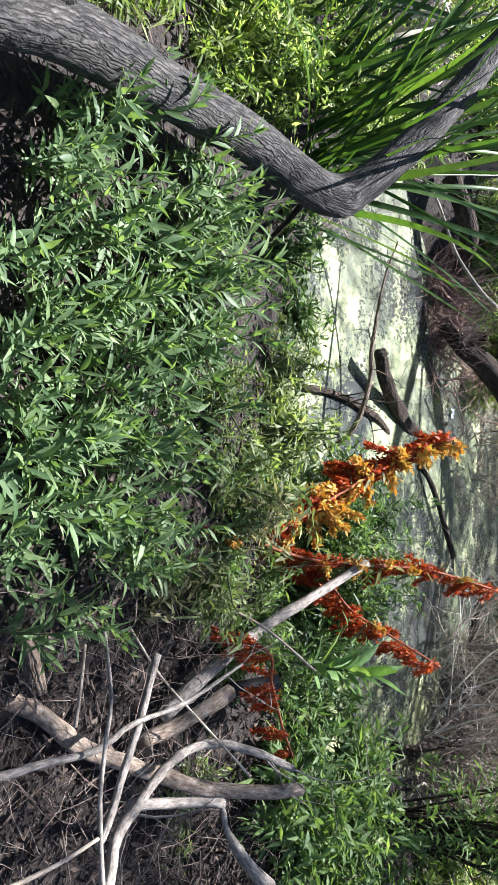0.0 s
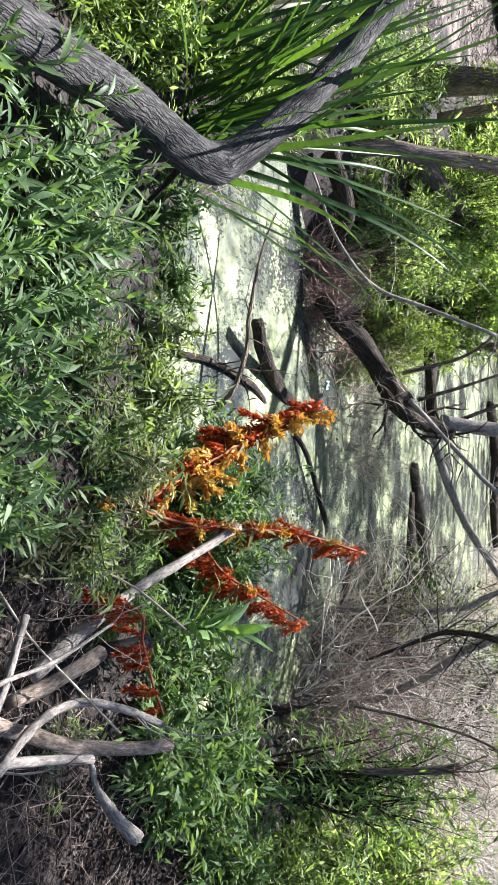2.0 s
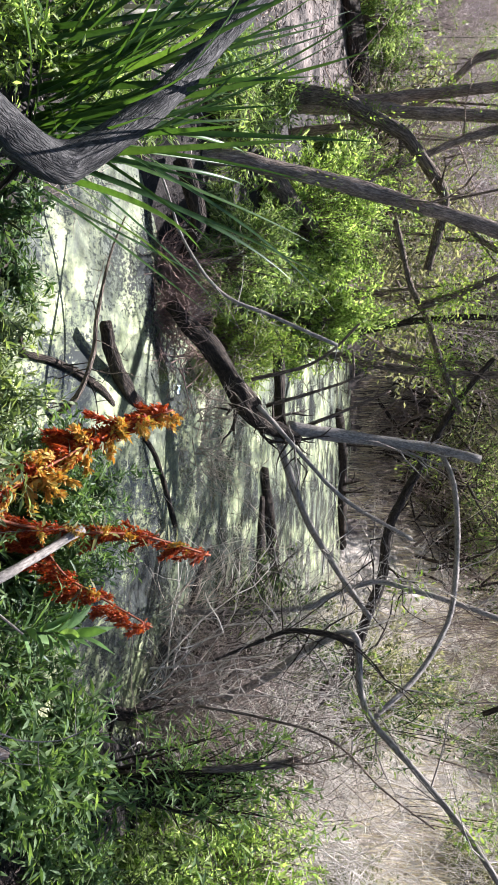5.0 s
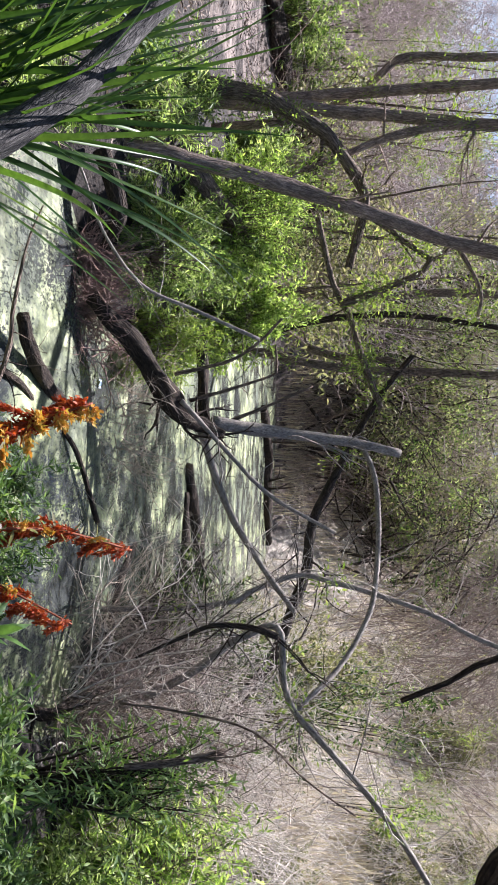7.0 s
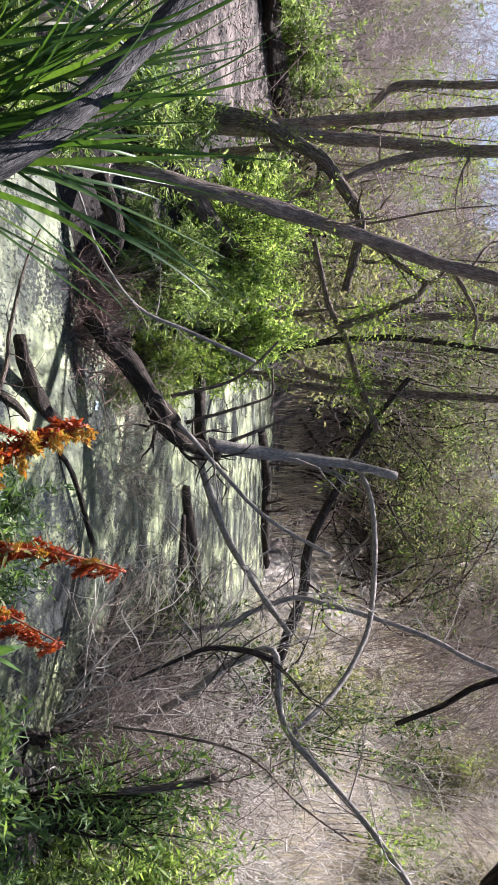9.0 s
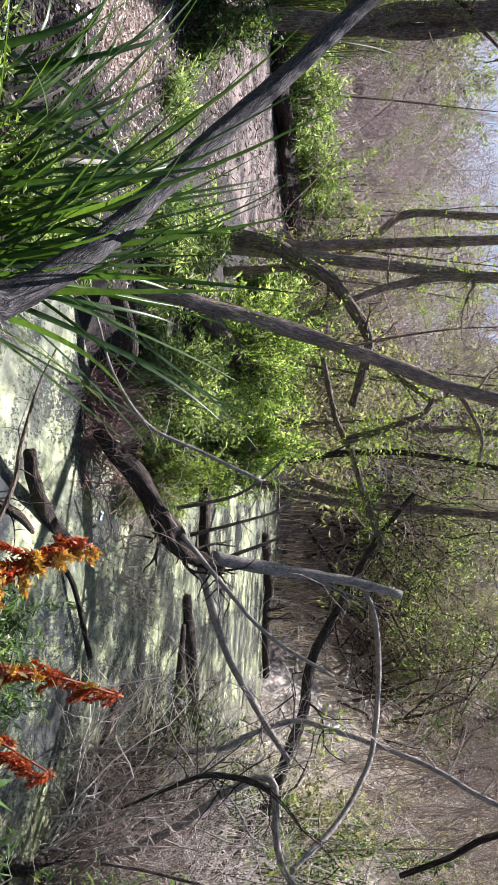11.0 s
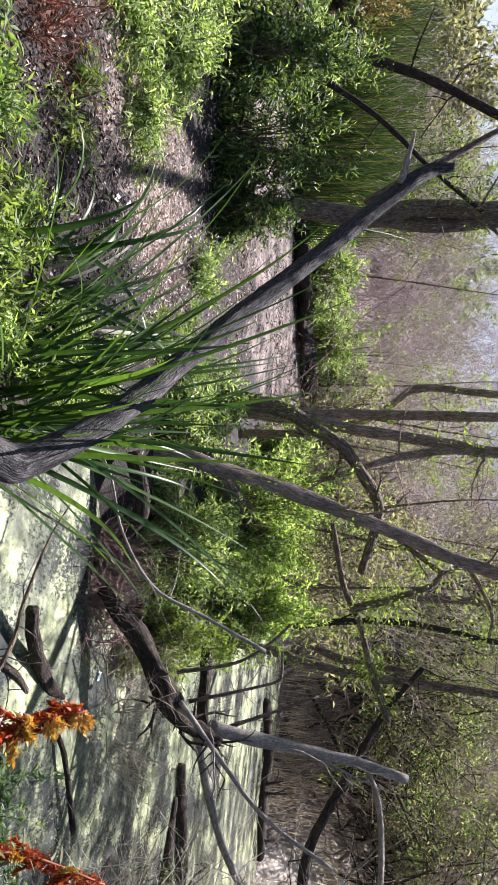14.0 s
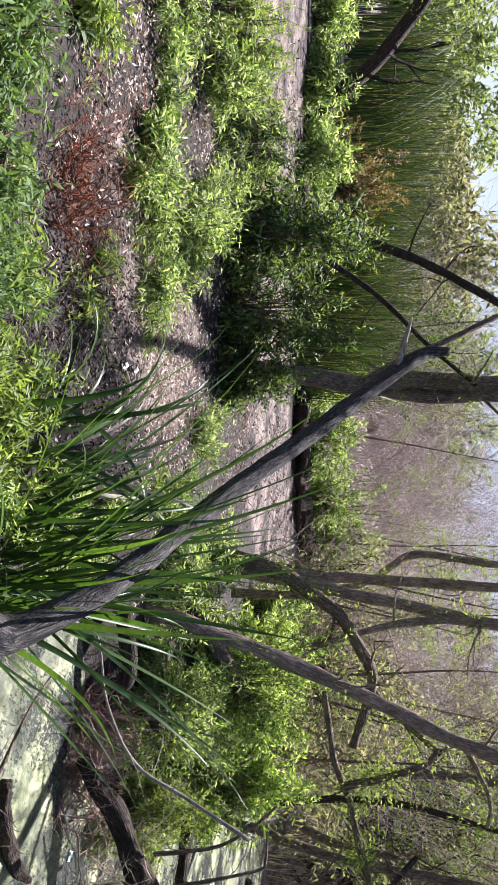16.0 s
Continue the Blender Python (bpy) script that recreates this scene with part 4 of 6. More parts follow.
fallen("fallen_branch", [(-0.13, 6.01, 0.59, 0.0159), (-0.22, 6.05, 0.87, 0.0134), (-0.34, 6.08, 1.21, 0.0102), (-0.4, 6.08, 1.26, 0.0095), (-0.58, 6.06, 1.25, 0.0080)], M_BARK, "crooked branch with an upturned end", twigs=4, seed=23)
fallen("fallen_branch", [(0.01, 6.26, 0.89, 0.0164), (-0.13, 6.39, 1.19, 0.0128), (-0.3, 6.51, 1.53, 0.0085)], M_BARK, "grey branch slanting out of the tangle", twigs=4, seed=24)
fallen("fallen_branch", [(-0.12, 5.7, 0.59, 0.019), (0.25, 5.86, 0.92, 0.0172), (0.58, 5.97, 1.25, 0.0155), (0.86, 6.08, 1.75, 0.0133)], M_DEAD, "long thin dead branch across the creek", twigs=9, seed=25)
fallen("fallen_branch", [(1.73, 3.57, 0.81, 0.0147), (1.72, 3.63, 1.01, 0.0185), (1.69, 3.67, 1.2, 0.0221), (1.67, 3.69, 1.28, 0.0236)], M_BARK, "grey dead stem standing in the willow bush", twigs=4, seed=26)
fallen("fallen_branch", [(1.49, 3.76, 0.73, 0.0074), (1.51, 3.75, 1.04, 0.0066), (1.56, 3.69, 1.41, 0.0057), (1.72, 3.56, 1.68, 0.0047), (1.81, 3.44, 1.91, 0.0039)], M_BARK, "long brown thin branch through the willow bush", twigs=6, seed=27)
fallen("fallen_branch", [(1.55, 4.77, 0.54, 0.0074), (1.43, 4.86, 0.81, 0.0122), (1.35, 4.92, 1.02, 0.0157), (1.36, 4.95, 1.26, 0.0197), (1.41, 4.95, 1.42, 0.0223)], M_DARKBARK, "dark limb arched over the brush", sides=12, twigs=16, twig_len=0.6, seed=28)

# ---------- dead branches on the near bank ----------
fallen("dead_log", [(0.63, 1.17, 0.14, 0.0265), (0.71, 1.31, 0.13, 0.0263), (0.75, 1.39, 0.14, 0.0261), (0.88, 1.54, 0.16, 0.0256), (0.98, 1.7, 0.2, 0.0248), (1.05, 1.83, 0.24, 0.0241), (1.12, 1.97, 0.3, 0.0232), (1.18, 2.15, 0.38, 0.0219), (1.2, 2.26, 0.44, 0.021), (1.21, 2.3, 0.46, 0.0207)], M_PALEWOOD, "pale barkless log with broken end on the litter", "log", sides=18, step=0.025, rough=0.35)
fallen("dead_branch", [(1.08, 1.17, 0.54, 0.014), (1.07, 1.3, 0.47, 0.0142), (1.04, 1.44, 0.38, 0.0143), (1.02, 1.57, 0.34, 0.0143), (0.99, 1.71, 0.31, 0.0142), (0.97, 1.85, 0.3, 0.014), (0.98, 1.98, 0.33, 0.0139), (1.05, 2.14, 0.39, 0.0136), (1.13, 2.27, 0.44, 0.0132)], M_DEAD, "pale grey branch arching over the litter", sides=10, step=0.03, rough=0.3, twigs=5, twig_len=0.25)
fallen("dead_branch", [(0.78, 1.02, 0.27, 0.0116), (0.81, 1.15, 0.28, 0.0108), (0.82, 1.27, 0.29, 0.01), (0.83, 1.43, 0.32, 0.0088), (0.8, 1.56, 0.33, 0.0077), (0.78, 1.73, 0.38, 0.0063), (0.71, 1.94, 0.44, 0.0044)], M_DEAD, "thin grey branch lying across the log", sides=9, step=0.03, rough=0.3, twigs=5, twig_len=0.2, seed=2)
fallen("dead_branch", [(0.66, 1.73, 0.28, 0.0118), (0.79, 1.61, 0.32, 0.0112), (0.89, 1.49, 0.36, 0.0106), (0.98, 1.38, 0.4, 0.0101), (1.01, 1.33, 0.41, 0.0098)], M_DEAD, "grey branch propped against the log", sides=9, step=0.03, rough=0.3, seed=3)
fallen("dead_twig", [(0.58, 1.46, 0.25, 0.0039), (0.68, 1.41, 0.28, 0.0046), (0.76, 1.37, 0.3, 0.0053)], M_TWIG, "thin upright grey twig", "twig", sides=6, seed=4)
fallen("dead_twig", [(0.58, 1.69, 0.21, 0.0042), (0.74, 1.79, 0.25, 0.0041), (0.9, 1.91, 0.32, 0.004), (1.08, 2.03, 0.42, 0.0038)], M_TWIG, "long thin pale twig across the branches", "twig", sides=6, seed=5)
fallen("dead_branch", [(0.53, 3.01, 0.4, 0.0169), (0.63, 2.74, 0.3, 0.0191), (0.73, 2.4, 0.22, 0.0213), (0.81, 2.13, 0.2, 0.0227), (0.88, 1.86, 0.21, 0.0237)], M_DEAD, "thick weathered grey branch pointing over the water", sides=14, step=0.03, rough=0.3, seed=6)
fallen("dead_branch", [(1.03, 1.58, 0.3, 0.0169), (1.07, 1.74, 0.35, 0.0148), (1.11, 1.89, 0.41, 0.0128)], M_DEAD, "short weathered slab of grey wood", sides=8, step=0.03, rough=0.5, seed=7)
fallen("dead_log", [(1.12, 1.88, 0.41, 0.0064), (1.22, 1.92, 0.41, 0.012), (1.3, 1.97, 0.43, 0.0169), (1.42, 2.07, 0.47, 0.026)], M_DEAD, "broken wedge of pale weathered wood", "log", sides=7, step=0.02, rough=1.1, seed=8)
burnt = thing("burnt_log", [(0.95, 1.8, 0.17, 0.0237), (0.93, 1.98, 0.21, 0.0248), (0.88, 2.18, 0.25, 0.0259), (0.88, 2.36, 0.33, 0.0269)][0][:3], "short log with bare orange wood and a charred end", "log")
_b = np.array(burnt.location)
_rows = [(*(np.array(r[:3]) - _b), r[3]) for r in [(0.95, 1.8, 0.17, 0.0237), (0.93, 1.98, 0.21, 0.0248), (0.88, 2.18, 0.25, 0.0259), (0.88, 2.36, 0.33, 0.0269)]]
limb(_rows[:3], M_PALEWOOD, "bare_end", burnt, 14, 0.03, 0.3, seed=9)
limb([tuple(0.97 * np.array(_rows[2][:3]) + 0.03 * np.array(_rows[3][:3])) + (0.028,), _rows[3]], M_CHAR, "charred_end", burnt, 14, 0.03, 0.2, label="black charred end", seed=10)
fallen("dead_branch", [(0.96, 0.99, 0.43, 0.006), (0.97, 1.07, 0.43, 0.0056), (0.98, 1.19, 0.43, 0.005), (0.97, 1.3, 0.44, 0.0044)], M_TWIG, "pale smooth stick on the litter", sides=7, seed=11)
fallen("dead_twig", [(0.51, 2.07, 0.18, 0.0038), (0.58, 2.11, 0.27, 0.0038), (0.65, 2.17, 0.39, 0.0038), (0.78, 2.22, 0.55, 0.0038)], M_TWIG, "thin pale twig leaning over the herbs", "twig", sides=6, seed=12)
fallen("dead_twig", [(0.55, 1.5, 0.28, 0.0046), (0.7, 1.46, 0.34, 0.0051), (0.78, 1.42, 0.36, 0.0055), (0.91, 1.35, 0.4, 0.006), (1.06, 1.28, 0.47, 0.0066)], M_DEAD, "crooked grey stem standing among the branches", "twig", sides=7, seed=13)
fallen("dead_log", [(0.49, 1.27, 0.18, 0.0206), (0.57, 1.31, 0.2, 0.0222), (0.68, 1.32, 0.22, 0.0242)], M_BARK, "dark stump of bark beside the herbs", "log", sides=14, rough=0.3, seed=14)



# ---------- near bank: herbs ----------
def plant_herbs():
    stock = [herb(k, tall, lean) for k, (tall, lean) in enumerate(((0.3, 0.3), (0.36, 0.1), (0.26, 0.5), (0.33, 0.35), (0.4, 0.2), (0.28, 0.15), (0.34, 0.6), (0.3, 0.0)))]
    rng = np.random.RandomState(5)
    spots = []
    for cx, cy, sx, sy, n in ((-0.5, 1.52, 0.3, 0.33, 74), (-0.2, 1.3, 0.3, 0.25, 40), (0.25, 1.26, 0.25, 0.22, 42), (0.05, 1.52, 0.3, 0.13, 16), (-0.62, 1.9, 0.16, 0.16, 12), (-0.35, 1.82, 0.26, 0.12, 20), (0.2, 1.66, 0.25, 0.1, 12)):
        for _ in range(n):
            spots.append((cx + rng.uniform(-1, 1) * sx, cy + rng.uniform(-1, 1) * sy))
    for k, (x, y) in enumerate(spots):
        m = pose(*on_ground(x, y, 0.01), rng.normal() * 9, rng.normal() * 9, rng.uniform(0, 360)) @ Matrix.Scale(rng.uniform(0.74, 1.04), 4)
        if k < len(stock):
            stock[k].matrix_basis = m
        else:
            copy_thing(stock[k % len(stock)], m)


plant_herbs()

# ---------- sedge clump ----------
def blade(rng, length, width, lift, bend, twist):
    acc = Acc()
    n = 12
    p, a = np.zeros(3), radians(lift)
    V = []
    for k in range(n + 1):
        t = k / n
        w = width * 0.5 * min(1, 0.55 + t * 3) * (1 - t**3) + 0.0004
        s = twist * t
        side = np.array((math.sin(s), math.cos(s), 0)) * w
        fold = np.array((-math.sin(a), 0, math.cos(a))) * w * 0.45
        V += [p + side + fold, p, p - side + fold]
        p = p + np.array((math.cos(a), 0, math.sin(a))) * length / n
        a -= radians(bend) * (0.3 + 1.4 * t) / n
    F = []
    for k in range(n):
        o = k * 3
        F += [(o, o + 1, o + 4, o + 3), (o + 1, o + 2, o + 5, o + 4)]
    acc.add(V, [list(q) for q in F])
    return acc


def sedge(at, count, label, seed, yaw0, yaw_spread, mat=M_BLADE, long=(0.6, 1.25), group="", spread=0.1, lifts=(62, 16), bends=(10, 95), wide=(0.014, 0.03)):
    rng = np.random.RandomState(seed)
    e = thing("grass_clump", at, label, "grass", group)
    pool = []
    for k in range(min(count, 44)):
        w = rng.uniform(*wide)
        pool.append(blade(rng, rng.uniform(*long), w, rng.normal() * lifts[1] + lifts[0], rng.uniform(*bends) * rng.uniform(0.3, 1), rng.normal() * 0.7).mesh("blade", mat))
    for k in range(count):
        ob = part("blade", pool[k % len(pool)], None, e)
        ob.matrix_basis = pose(rng.normal() * spread, rng.normal() * spread, 0, 0, 0, yaw0 + rng.normal() * yaw_spread)
    return e


sedge((-1.12, 2.86, 0.14), 66, "clump of long arching dark green sedge blades", 3, 160, 70, long=(0.8, 1.75), spread=0.08, lifts=(68, 13), bends=(10, 80))
sedge((-1.42, 2.72, 0.16), 26, "clump of arching green sedge blades beside the leaning trunk", 8, 200, 60, long=(0.6, 1.3), spread=0.1, lifts=(60, 16), bends=(20, 110))
sedge((-1.0, 3.0, 0.1), 4, "dark sedge blades standing over the creek", 9, 40, 30, long=(0.8, 1.3), lifts=(55, 12), bends=(0, 30))

sedge((-1.8, 2.7, 0.18), 15, "broad arching sedge blades bent over the clearing", 10, 165, 55, long=(0.7, 1.25), spread=0.12, lifts=(70, 12), bends=(90, 190), wide=(0.022, 0.04))
sedge((-1.85, 3.1, 0.18), 10, "dry whitish sedge blades arching over the litter", 11, 140, 35, M_DRYSEDGE, long=(0.7, 1.3), spread=0.1, lifts=(58, 14), bends=(70, 150), wide=(0.016, 0.032))

# ---------- dock ----------
def dock(rows, label, seed, heads, gold=0.3, size=1.0, leafy=0):
    """A seeding dock stalk: side shoots packed with red and golden seed husks."""
    rng = np.random.RandomState(seed)
    e = thing("dock_plant", rows[0][:3], label, "plant", "seeding dock by the creek")
    o = np.array(rows[0][:3])
    line = smooth_line([(*(np.array(r[:3]) - o), r[3]) for r in rows], 0.02)
    acc = Acc()
    tube(acc, line, 6)
    part("stalk", acc, M_REDSTEM, e)
    n = len(line)
    for k in range(heads):
        t = 0.3 + 0.7 * k / heads
        i = min(n - 2, int(t * n))
        base = line[i, :3] + rng.normal(size=3) * 0.012
        way = np.array((0.15, -0.35, -1.0)) + rng.normal(size=3) * 0.25
        way /= np.linalg.norm(way)
        ln = size * rng.uniform(0.13, 0.25) * (1.25 - 0.75 * t)
        g = rng.rand() < gold
        if g:
            way = np.array((0.3, 0, 0.2)) + rng.normal(size=3) * 0.6
            way /= np.linalg.norm(way)
            ln *= 0.6
        P, Dn = [], []
        for _ in range(int(ln * 900)):
            u = rng.rand()
            P.append(base + way * ln * u + rng.normal(size=3) * (0.0105 - 0.007 * u) * size)
            Dn.append(rng.normal(size=3) * 0.55 + way)
        acc = Acc()
        leaves(acc, P, Dn, rng.uniform(0.016, 0.034, len(P)) * size, rng.uniform(0.008, 0.015, len(P)) * size, LEAF_LOW, 0.1, rng, 0.1)
        acc.twig([(*base, 0.002), (*(base + way * ln), 0.001)])
        part("seed_head", acc, M_SEED_GOLD if g else M_SEED_RED, e, "golden seed head" if g else "rust-red seed head")
    for k in range(leafy):
        i = int(n * rng.uniform(0.2, 0.9))
        acc = Acc()
        leaves(acc, [line[i, :3]], [rng.normal(size=3)], 0.09, 0.02, LEAF_FULL, 0.3, rng)
        part("leaf", acc, M_OLIVE, e, "yellowing narrow leaf")
    return e


dock([(0.5, 2.35, 0.0, 0.008)] + [(0.43, 2.53, 0.15, 0.0076), (0.3, 2.83, 0.25, 0.007), (0.16, 3.11, 0.39, 0.0064), (0.06, 3.32, 0.53, 0.0057), (-0.0, 3.46, 0.64, 0.0053)], "dock stalk with dense red and gold seed heads", 1, 66, 0.2, 1.25, 20)
dock([(0.3, 2.3, 0.0, 0.008)] + [(0.35, 2.39, 0.09, 0.0074), (0.48, 2.7, 0.22, 0.007), (0.54, 3.0, 0.38, 0.0066), (0.58, 3.28, 0.58, 0.0061), (0.69, 3.56, 0.82, 0.0054)], "long leaning dock stalk with rust-red seed heads", 2, 54, 0.2, 0.85, 40)
dock([(0.68, 2.25, 0.05, 0.008)] + [(0.74, 2.24, 0.35, 0.0059), (0.85, 2.25, 0.37, 0.0054), (1.0, 2.26, 0.41, 0.0046), (1.1, 2.28, 0.44, 0.0041)], "shaded dark red dock stalk", 3, 20, 0.0, 0.7)
dock([(0.5, 2.8, 0.0, 0.007)] + [(0.56, 2.9, 0.22, 0.006), (0.73, 2.99, 0.34, 0.0053), (0.85, 3.1, 0.49, 0.0046), (0.97, 3.2, 0.66, 0.0038)], "thin dock stalk with dark red seed heads", 4, 34, 0.05, 0.8, 8)
dock([(0.27, 1.8, 0.1, 0.006)] + [(0.29, 1.88, 0.21, 0.0044), (0.31, 2.01, 0.25, 0.0041), (0.38, 2.17, 0.3, 0.0038)], "low dock stalk with orange seeds among the herbs", 5, 16, 0.5, 0.7)


def broad_plant(at, label, seed, n, length, width, mat, tilt=35):
    """A rosette of broad leaves, each a part."""
    rng = np.random.RandomState(seed)
    e = thing("broad_leaved_plant", at, label, "plant")
    acc = Acc()
    tube(acc, smooth_line([(0, 0, 0, 0.006), (0.01, 0.02, 0.15, 0.005), (0.0, 0.03, 0.3, 0.004)], 0.03), 6)
    part("stem", acc, M_STEM, e)
    for k in range(n):
        t = k / n
        me = leaf_mesh(seed * 50 + k, length * rng.uniform(0.7, 1.1), width * rng.uniform(0.8, 1.1), rng.uniform(0.1, 0.5), LEAF_FULL, mat)
        ob = part("leaf", me, None, e)
        ob.matrix_basis = pose(0, 0.02, 0.08 + 0.22 * t, 0, 0, 137 * k) @ pose(0, 0, 0, rng.normal() * 14, -(tilt + 35 * t + rng.normal() * 10), 0)
    return e


M_BROAD = leaf_material("broad_leaf", [(0.12, 0.225, 0.075), (0.17, 0.3, 0.1), (0.24, 0.37, 0.14)], 0.4, single=True)
M_PALELEAF = leaf_material("dusty_leaf", [(0.12, 0.17, 0.08), (0.16, 0.21, 0.1), (0.2, 0.25, 0.13)], 0.35, single=True)
broad_plant((0.86, 2.56, 0.27), "fresh green plant with broad pointed leaves", 1, 22, 0.17, 0.045, M_BROAD)
broad_plant((0.12, 2.35, 0.0), "dusty green plant with broad leaves at the water's edge", 2, 12, 0.13, 0.06, M_PALELEAF, 20)
broad_plant((-0.28, 2.62, -0.05), "pale broad-leaved seedling over the algae", 3, 8, 0.12, 0.04, M_PALELEAF, 25)


# ---------- bushes ----------
shrub("water_plant", "dark green small-leaved plant standing in the creek", on_ground(0.75, 3.2), (0.38, 0.3, 0.5), 150, M_FRESH, (0.06, 0.013), 22, seed=221, reach=0.14)
shrub("water_plant", "fresh green plant standing in the creek", on_ground(0.55, 3.6), (0.42, 0.3, 0.58), 170, M_FRESH, (0.06, 0.013), 22, seed=222, reach=0.14)
shrub("water_plant", "small green plant beside the pool", on_ground(1.05, 3.45), (0.3, 0.3, 0.26), 90, M_FRESH, (0.06, 0.014), 22, seed=223, reach=0.14)
shrub("water_plant", "dusty grey-green plant at the near water's edge", on_ground(0.1, 2.45), (0.3, 0.25, 0.3), 80, M_GREY, (0.06, 0.014), 20, seed=224, reach=0.14)
shrub("water_plant", "dusty small-leaved plant among the herbs", on_ground(0.02, 1.98), (0.25, 0.2, 0.2), 70, M_GREY, (0.05, 0.011), 20, seed=225, reach=0.12)
shrub("water_plant", "low dusty plant below the red dock", on_ground(0.32, 2.1), (0.25, 0.25, 0.16), 70, M_HERB_FAR, (0.045, 0.01), 20, seed=226, reach=0.1)
shrub("water_plant", "low green plant at the water's edge", on_ground(0.5, 3.25), (0.42, 0.35, 0.52), 160, M_FRESH, (0.07, 0.014), 22, seed=21, reach=0.16)
shrub("water_plant", "bright green plant with narrow leaves on the bank", on_ground(1.1, 2.95), (0.4, 0.35, 0.32), 100, M_FRESH, (0.07, 0.015), 22, seed=22, reach=0.16)
shrub("water_plant", "bright green leafy plant beside the dead branches", on_ground(1.4, 2.75), (0.35, 0.3, 0.32), 120, M_HERB_FAR, (0.08, 0.022), 20, seed=23, reach=0.18)
shrub("water_plant", "green leafy plant over the creek's edge", on_ground(1.65, 3.1), (0.45, 0.35, 0.38), 180, M_HERB_FAR, (0.08, 0.02), 20, seed=24, reach=0.18)
shrub("water_plant", "low plants in shade below the red dock", on_ground(0.7, 2.5), (0.3, 0.25, 0.2), 80, M_HERB_FAR, (0.06, 0.012), 22, seed=25, reach=0.14)
shrub("low_plants", "sunlit yellow-green weeds below the willow", on_ground(2.15, 3.15), (0.4, 0.35, 0.32), 160, M_HERB_FAR, (0.06, 0.015), 22, seed=228, reach=0.15)
shrub("low_plants", "pale sunlit weeds beside the willow", on_ground(2.55, 3.75), (0.4, 0.4, 0.55), 190, M_SUNNY, (0.06, 0.016), 22, seed=229, reach=0.16)
shrub("pond_weed", "pale slender weed standing in the water", on_ground(-0.15, 2.75), (0.35, 0.3, 0.22), 70, M_GREY, (0.05, 0.01), 20, seed=26, reach=0.12)
# The two willows differ in leaf colour to show shade and sun.
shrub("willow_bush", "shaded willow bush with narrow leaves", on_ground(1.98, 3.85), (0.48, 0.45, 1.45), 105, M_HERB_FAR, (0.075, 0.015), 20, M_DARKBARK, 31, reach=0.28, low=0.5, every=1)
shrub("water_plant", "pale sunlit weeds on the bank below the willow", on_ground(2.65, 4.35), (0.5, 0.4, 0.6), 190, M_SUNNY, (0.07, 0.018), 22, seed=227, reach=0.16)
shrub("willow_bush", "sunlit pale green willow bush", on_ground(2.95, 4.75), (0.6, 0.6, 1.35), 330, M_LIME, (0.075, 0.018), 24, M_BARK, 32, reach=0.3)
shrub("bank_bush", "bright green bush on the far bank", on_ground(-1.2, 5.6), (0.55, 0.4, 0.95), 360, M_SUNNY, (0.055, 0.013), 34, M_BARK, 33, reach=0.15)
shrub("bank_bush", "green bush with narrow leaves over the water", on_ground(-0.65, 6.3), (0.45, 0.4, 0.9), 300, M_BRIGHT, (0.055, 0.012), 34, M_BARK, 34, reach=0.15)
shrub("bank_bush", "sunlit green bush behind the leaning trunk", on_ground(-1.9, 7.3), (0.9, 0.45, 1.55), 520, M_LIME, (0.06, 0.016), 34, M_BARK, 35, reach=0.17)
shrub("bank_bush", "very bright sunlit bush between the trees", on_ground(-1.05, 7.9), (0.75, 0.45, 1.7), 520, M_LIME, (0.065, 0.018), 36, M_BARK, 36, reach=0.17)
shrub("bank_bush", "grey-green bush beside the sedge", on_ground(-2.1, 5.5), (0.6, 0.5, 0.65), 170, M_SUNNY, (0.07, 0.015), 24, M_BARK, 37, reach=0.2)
# The shade on these bushes comes from their dark leaf colour.
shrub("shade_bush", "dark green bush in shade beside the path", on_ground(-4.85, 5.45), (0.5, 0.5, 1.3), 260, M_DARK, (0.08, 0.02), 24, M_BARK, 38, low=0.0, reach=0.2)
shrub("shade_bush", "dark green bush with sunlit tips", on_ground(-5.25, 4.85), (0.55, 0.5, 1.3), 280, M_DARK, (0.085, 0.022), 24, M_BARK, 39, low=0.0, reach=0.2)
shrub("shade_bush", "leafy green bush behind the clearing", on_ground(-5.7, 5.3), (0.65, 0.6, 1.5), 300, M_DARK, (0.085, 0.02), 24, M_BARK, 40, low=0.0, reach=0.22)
shrub("low_plants", "sunlit yellow-green plants in the clearing", on_ground(-3.75, 2.85), (0.4, 0.35, 0.26), 80, M_SUNNY, (0.07, 0.018), 22, seed=41, reach=0.15)
shrub("low_plants", "sunlit low plants beside the clearing", on_ground(-4.5, 2.9), (0.5, 0.4, 0.28), 80, M_SUNNY, (0.07, 0.018), 22, seed=42, reach=0.15)
shrub("low_plants", "green leafy plants on the near bank", on_ground(-2.6, 1.3), (0.35, 0.3, 0.2), 60, M_HERB_FAR, (0.065, 0.014), 22, seed=43, reach=0.15)
shrub("low_plants", "green leafy plants below the sedge", on_ground(-2.15, 2.05), (0.35, 0.3, 0.26), 60, M_BRIGHT, (0.07, 0.016), 22, seed=44, reach=0.15)
shrub("low_plants", "bright yellow-green weeds behind the sedge", on_ground(-1.55, 3.2), (0.4, 0.4, 0.35), 130, M_SUNNY, (0.06, 0.014), 22, seed=145, reach=0.14)
shrub("low_plants", "bright weeds beside the creek's end", on_ground(-1.9, 3.9), (0.45, 0.45, 0.4), 140, M_SUNNY, (0.065, 0.015), 22, seed=146, reach=0.15)
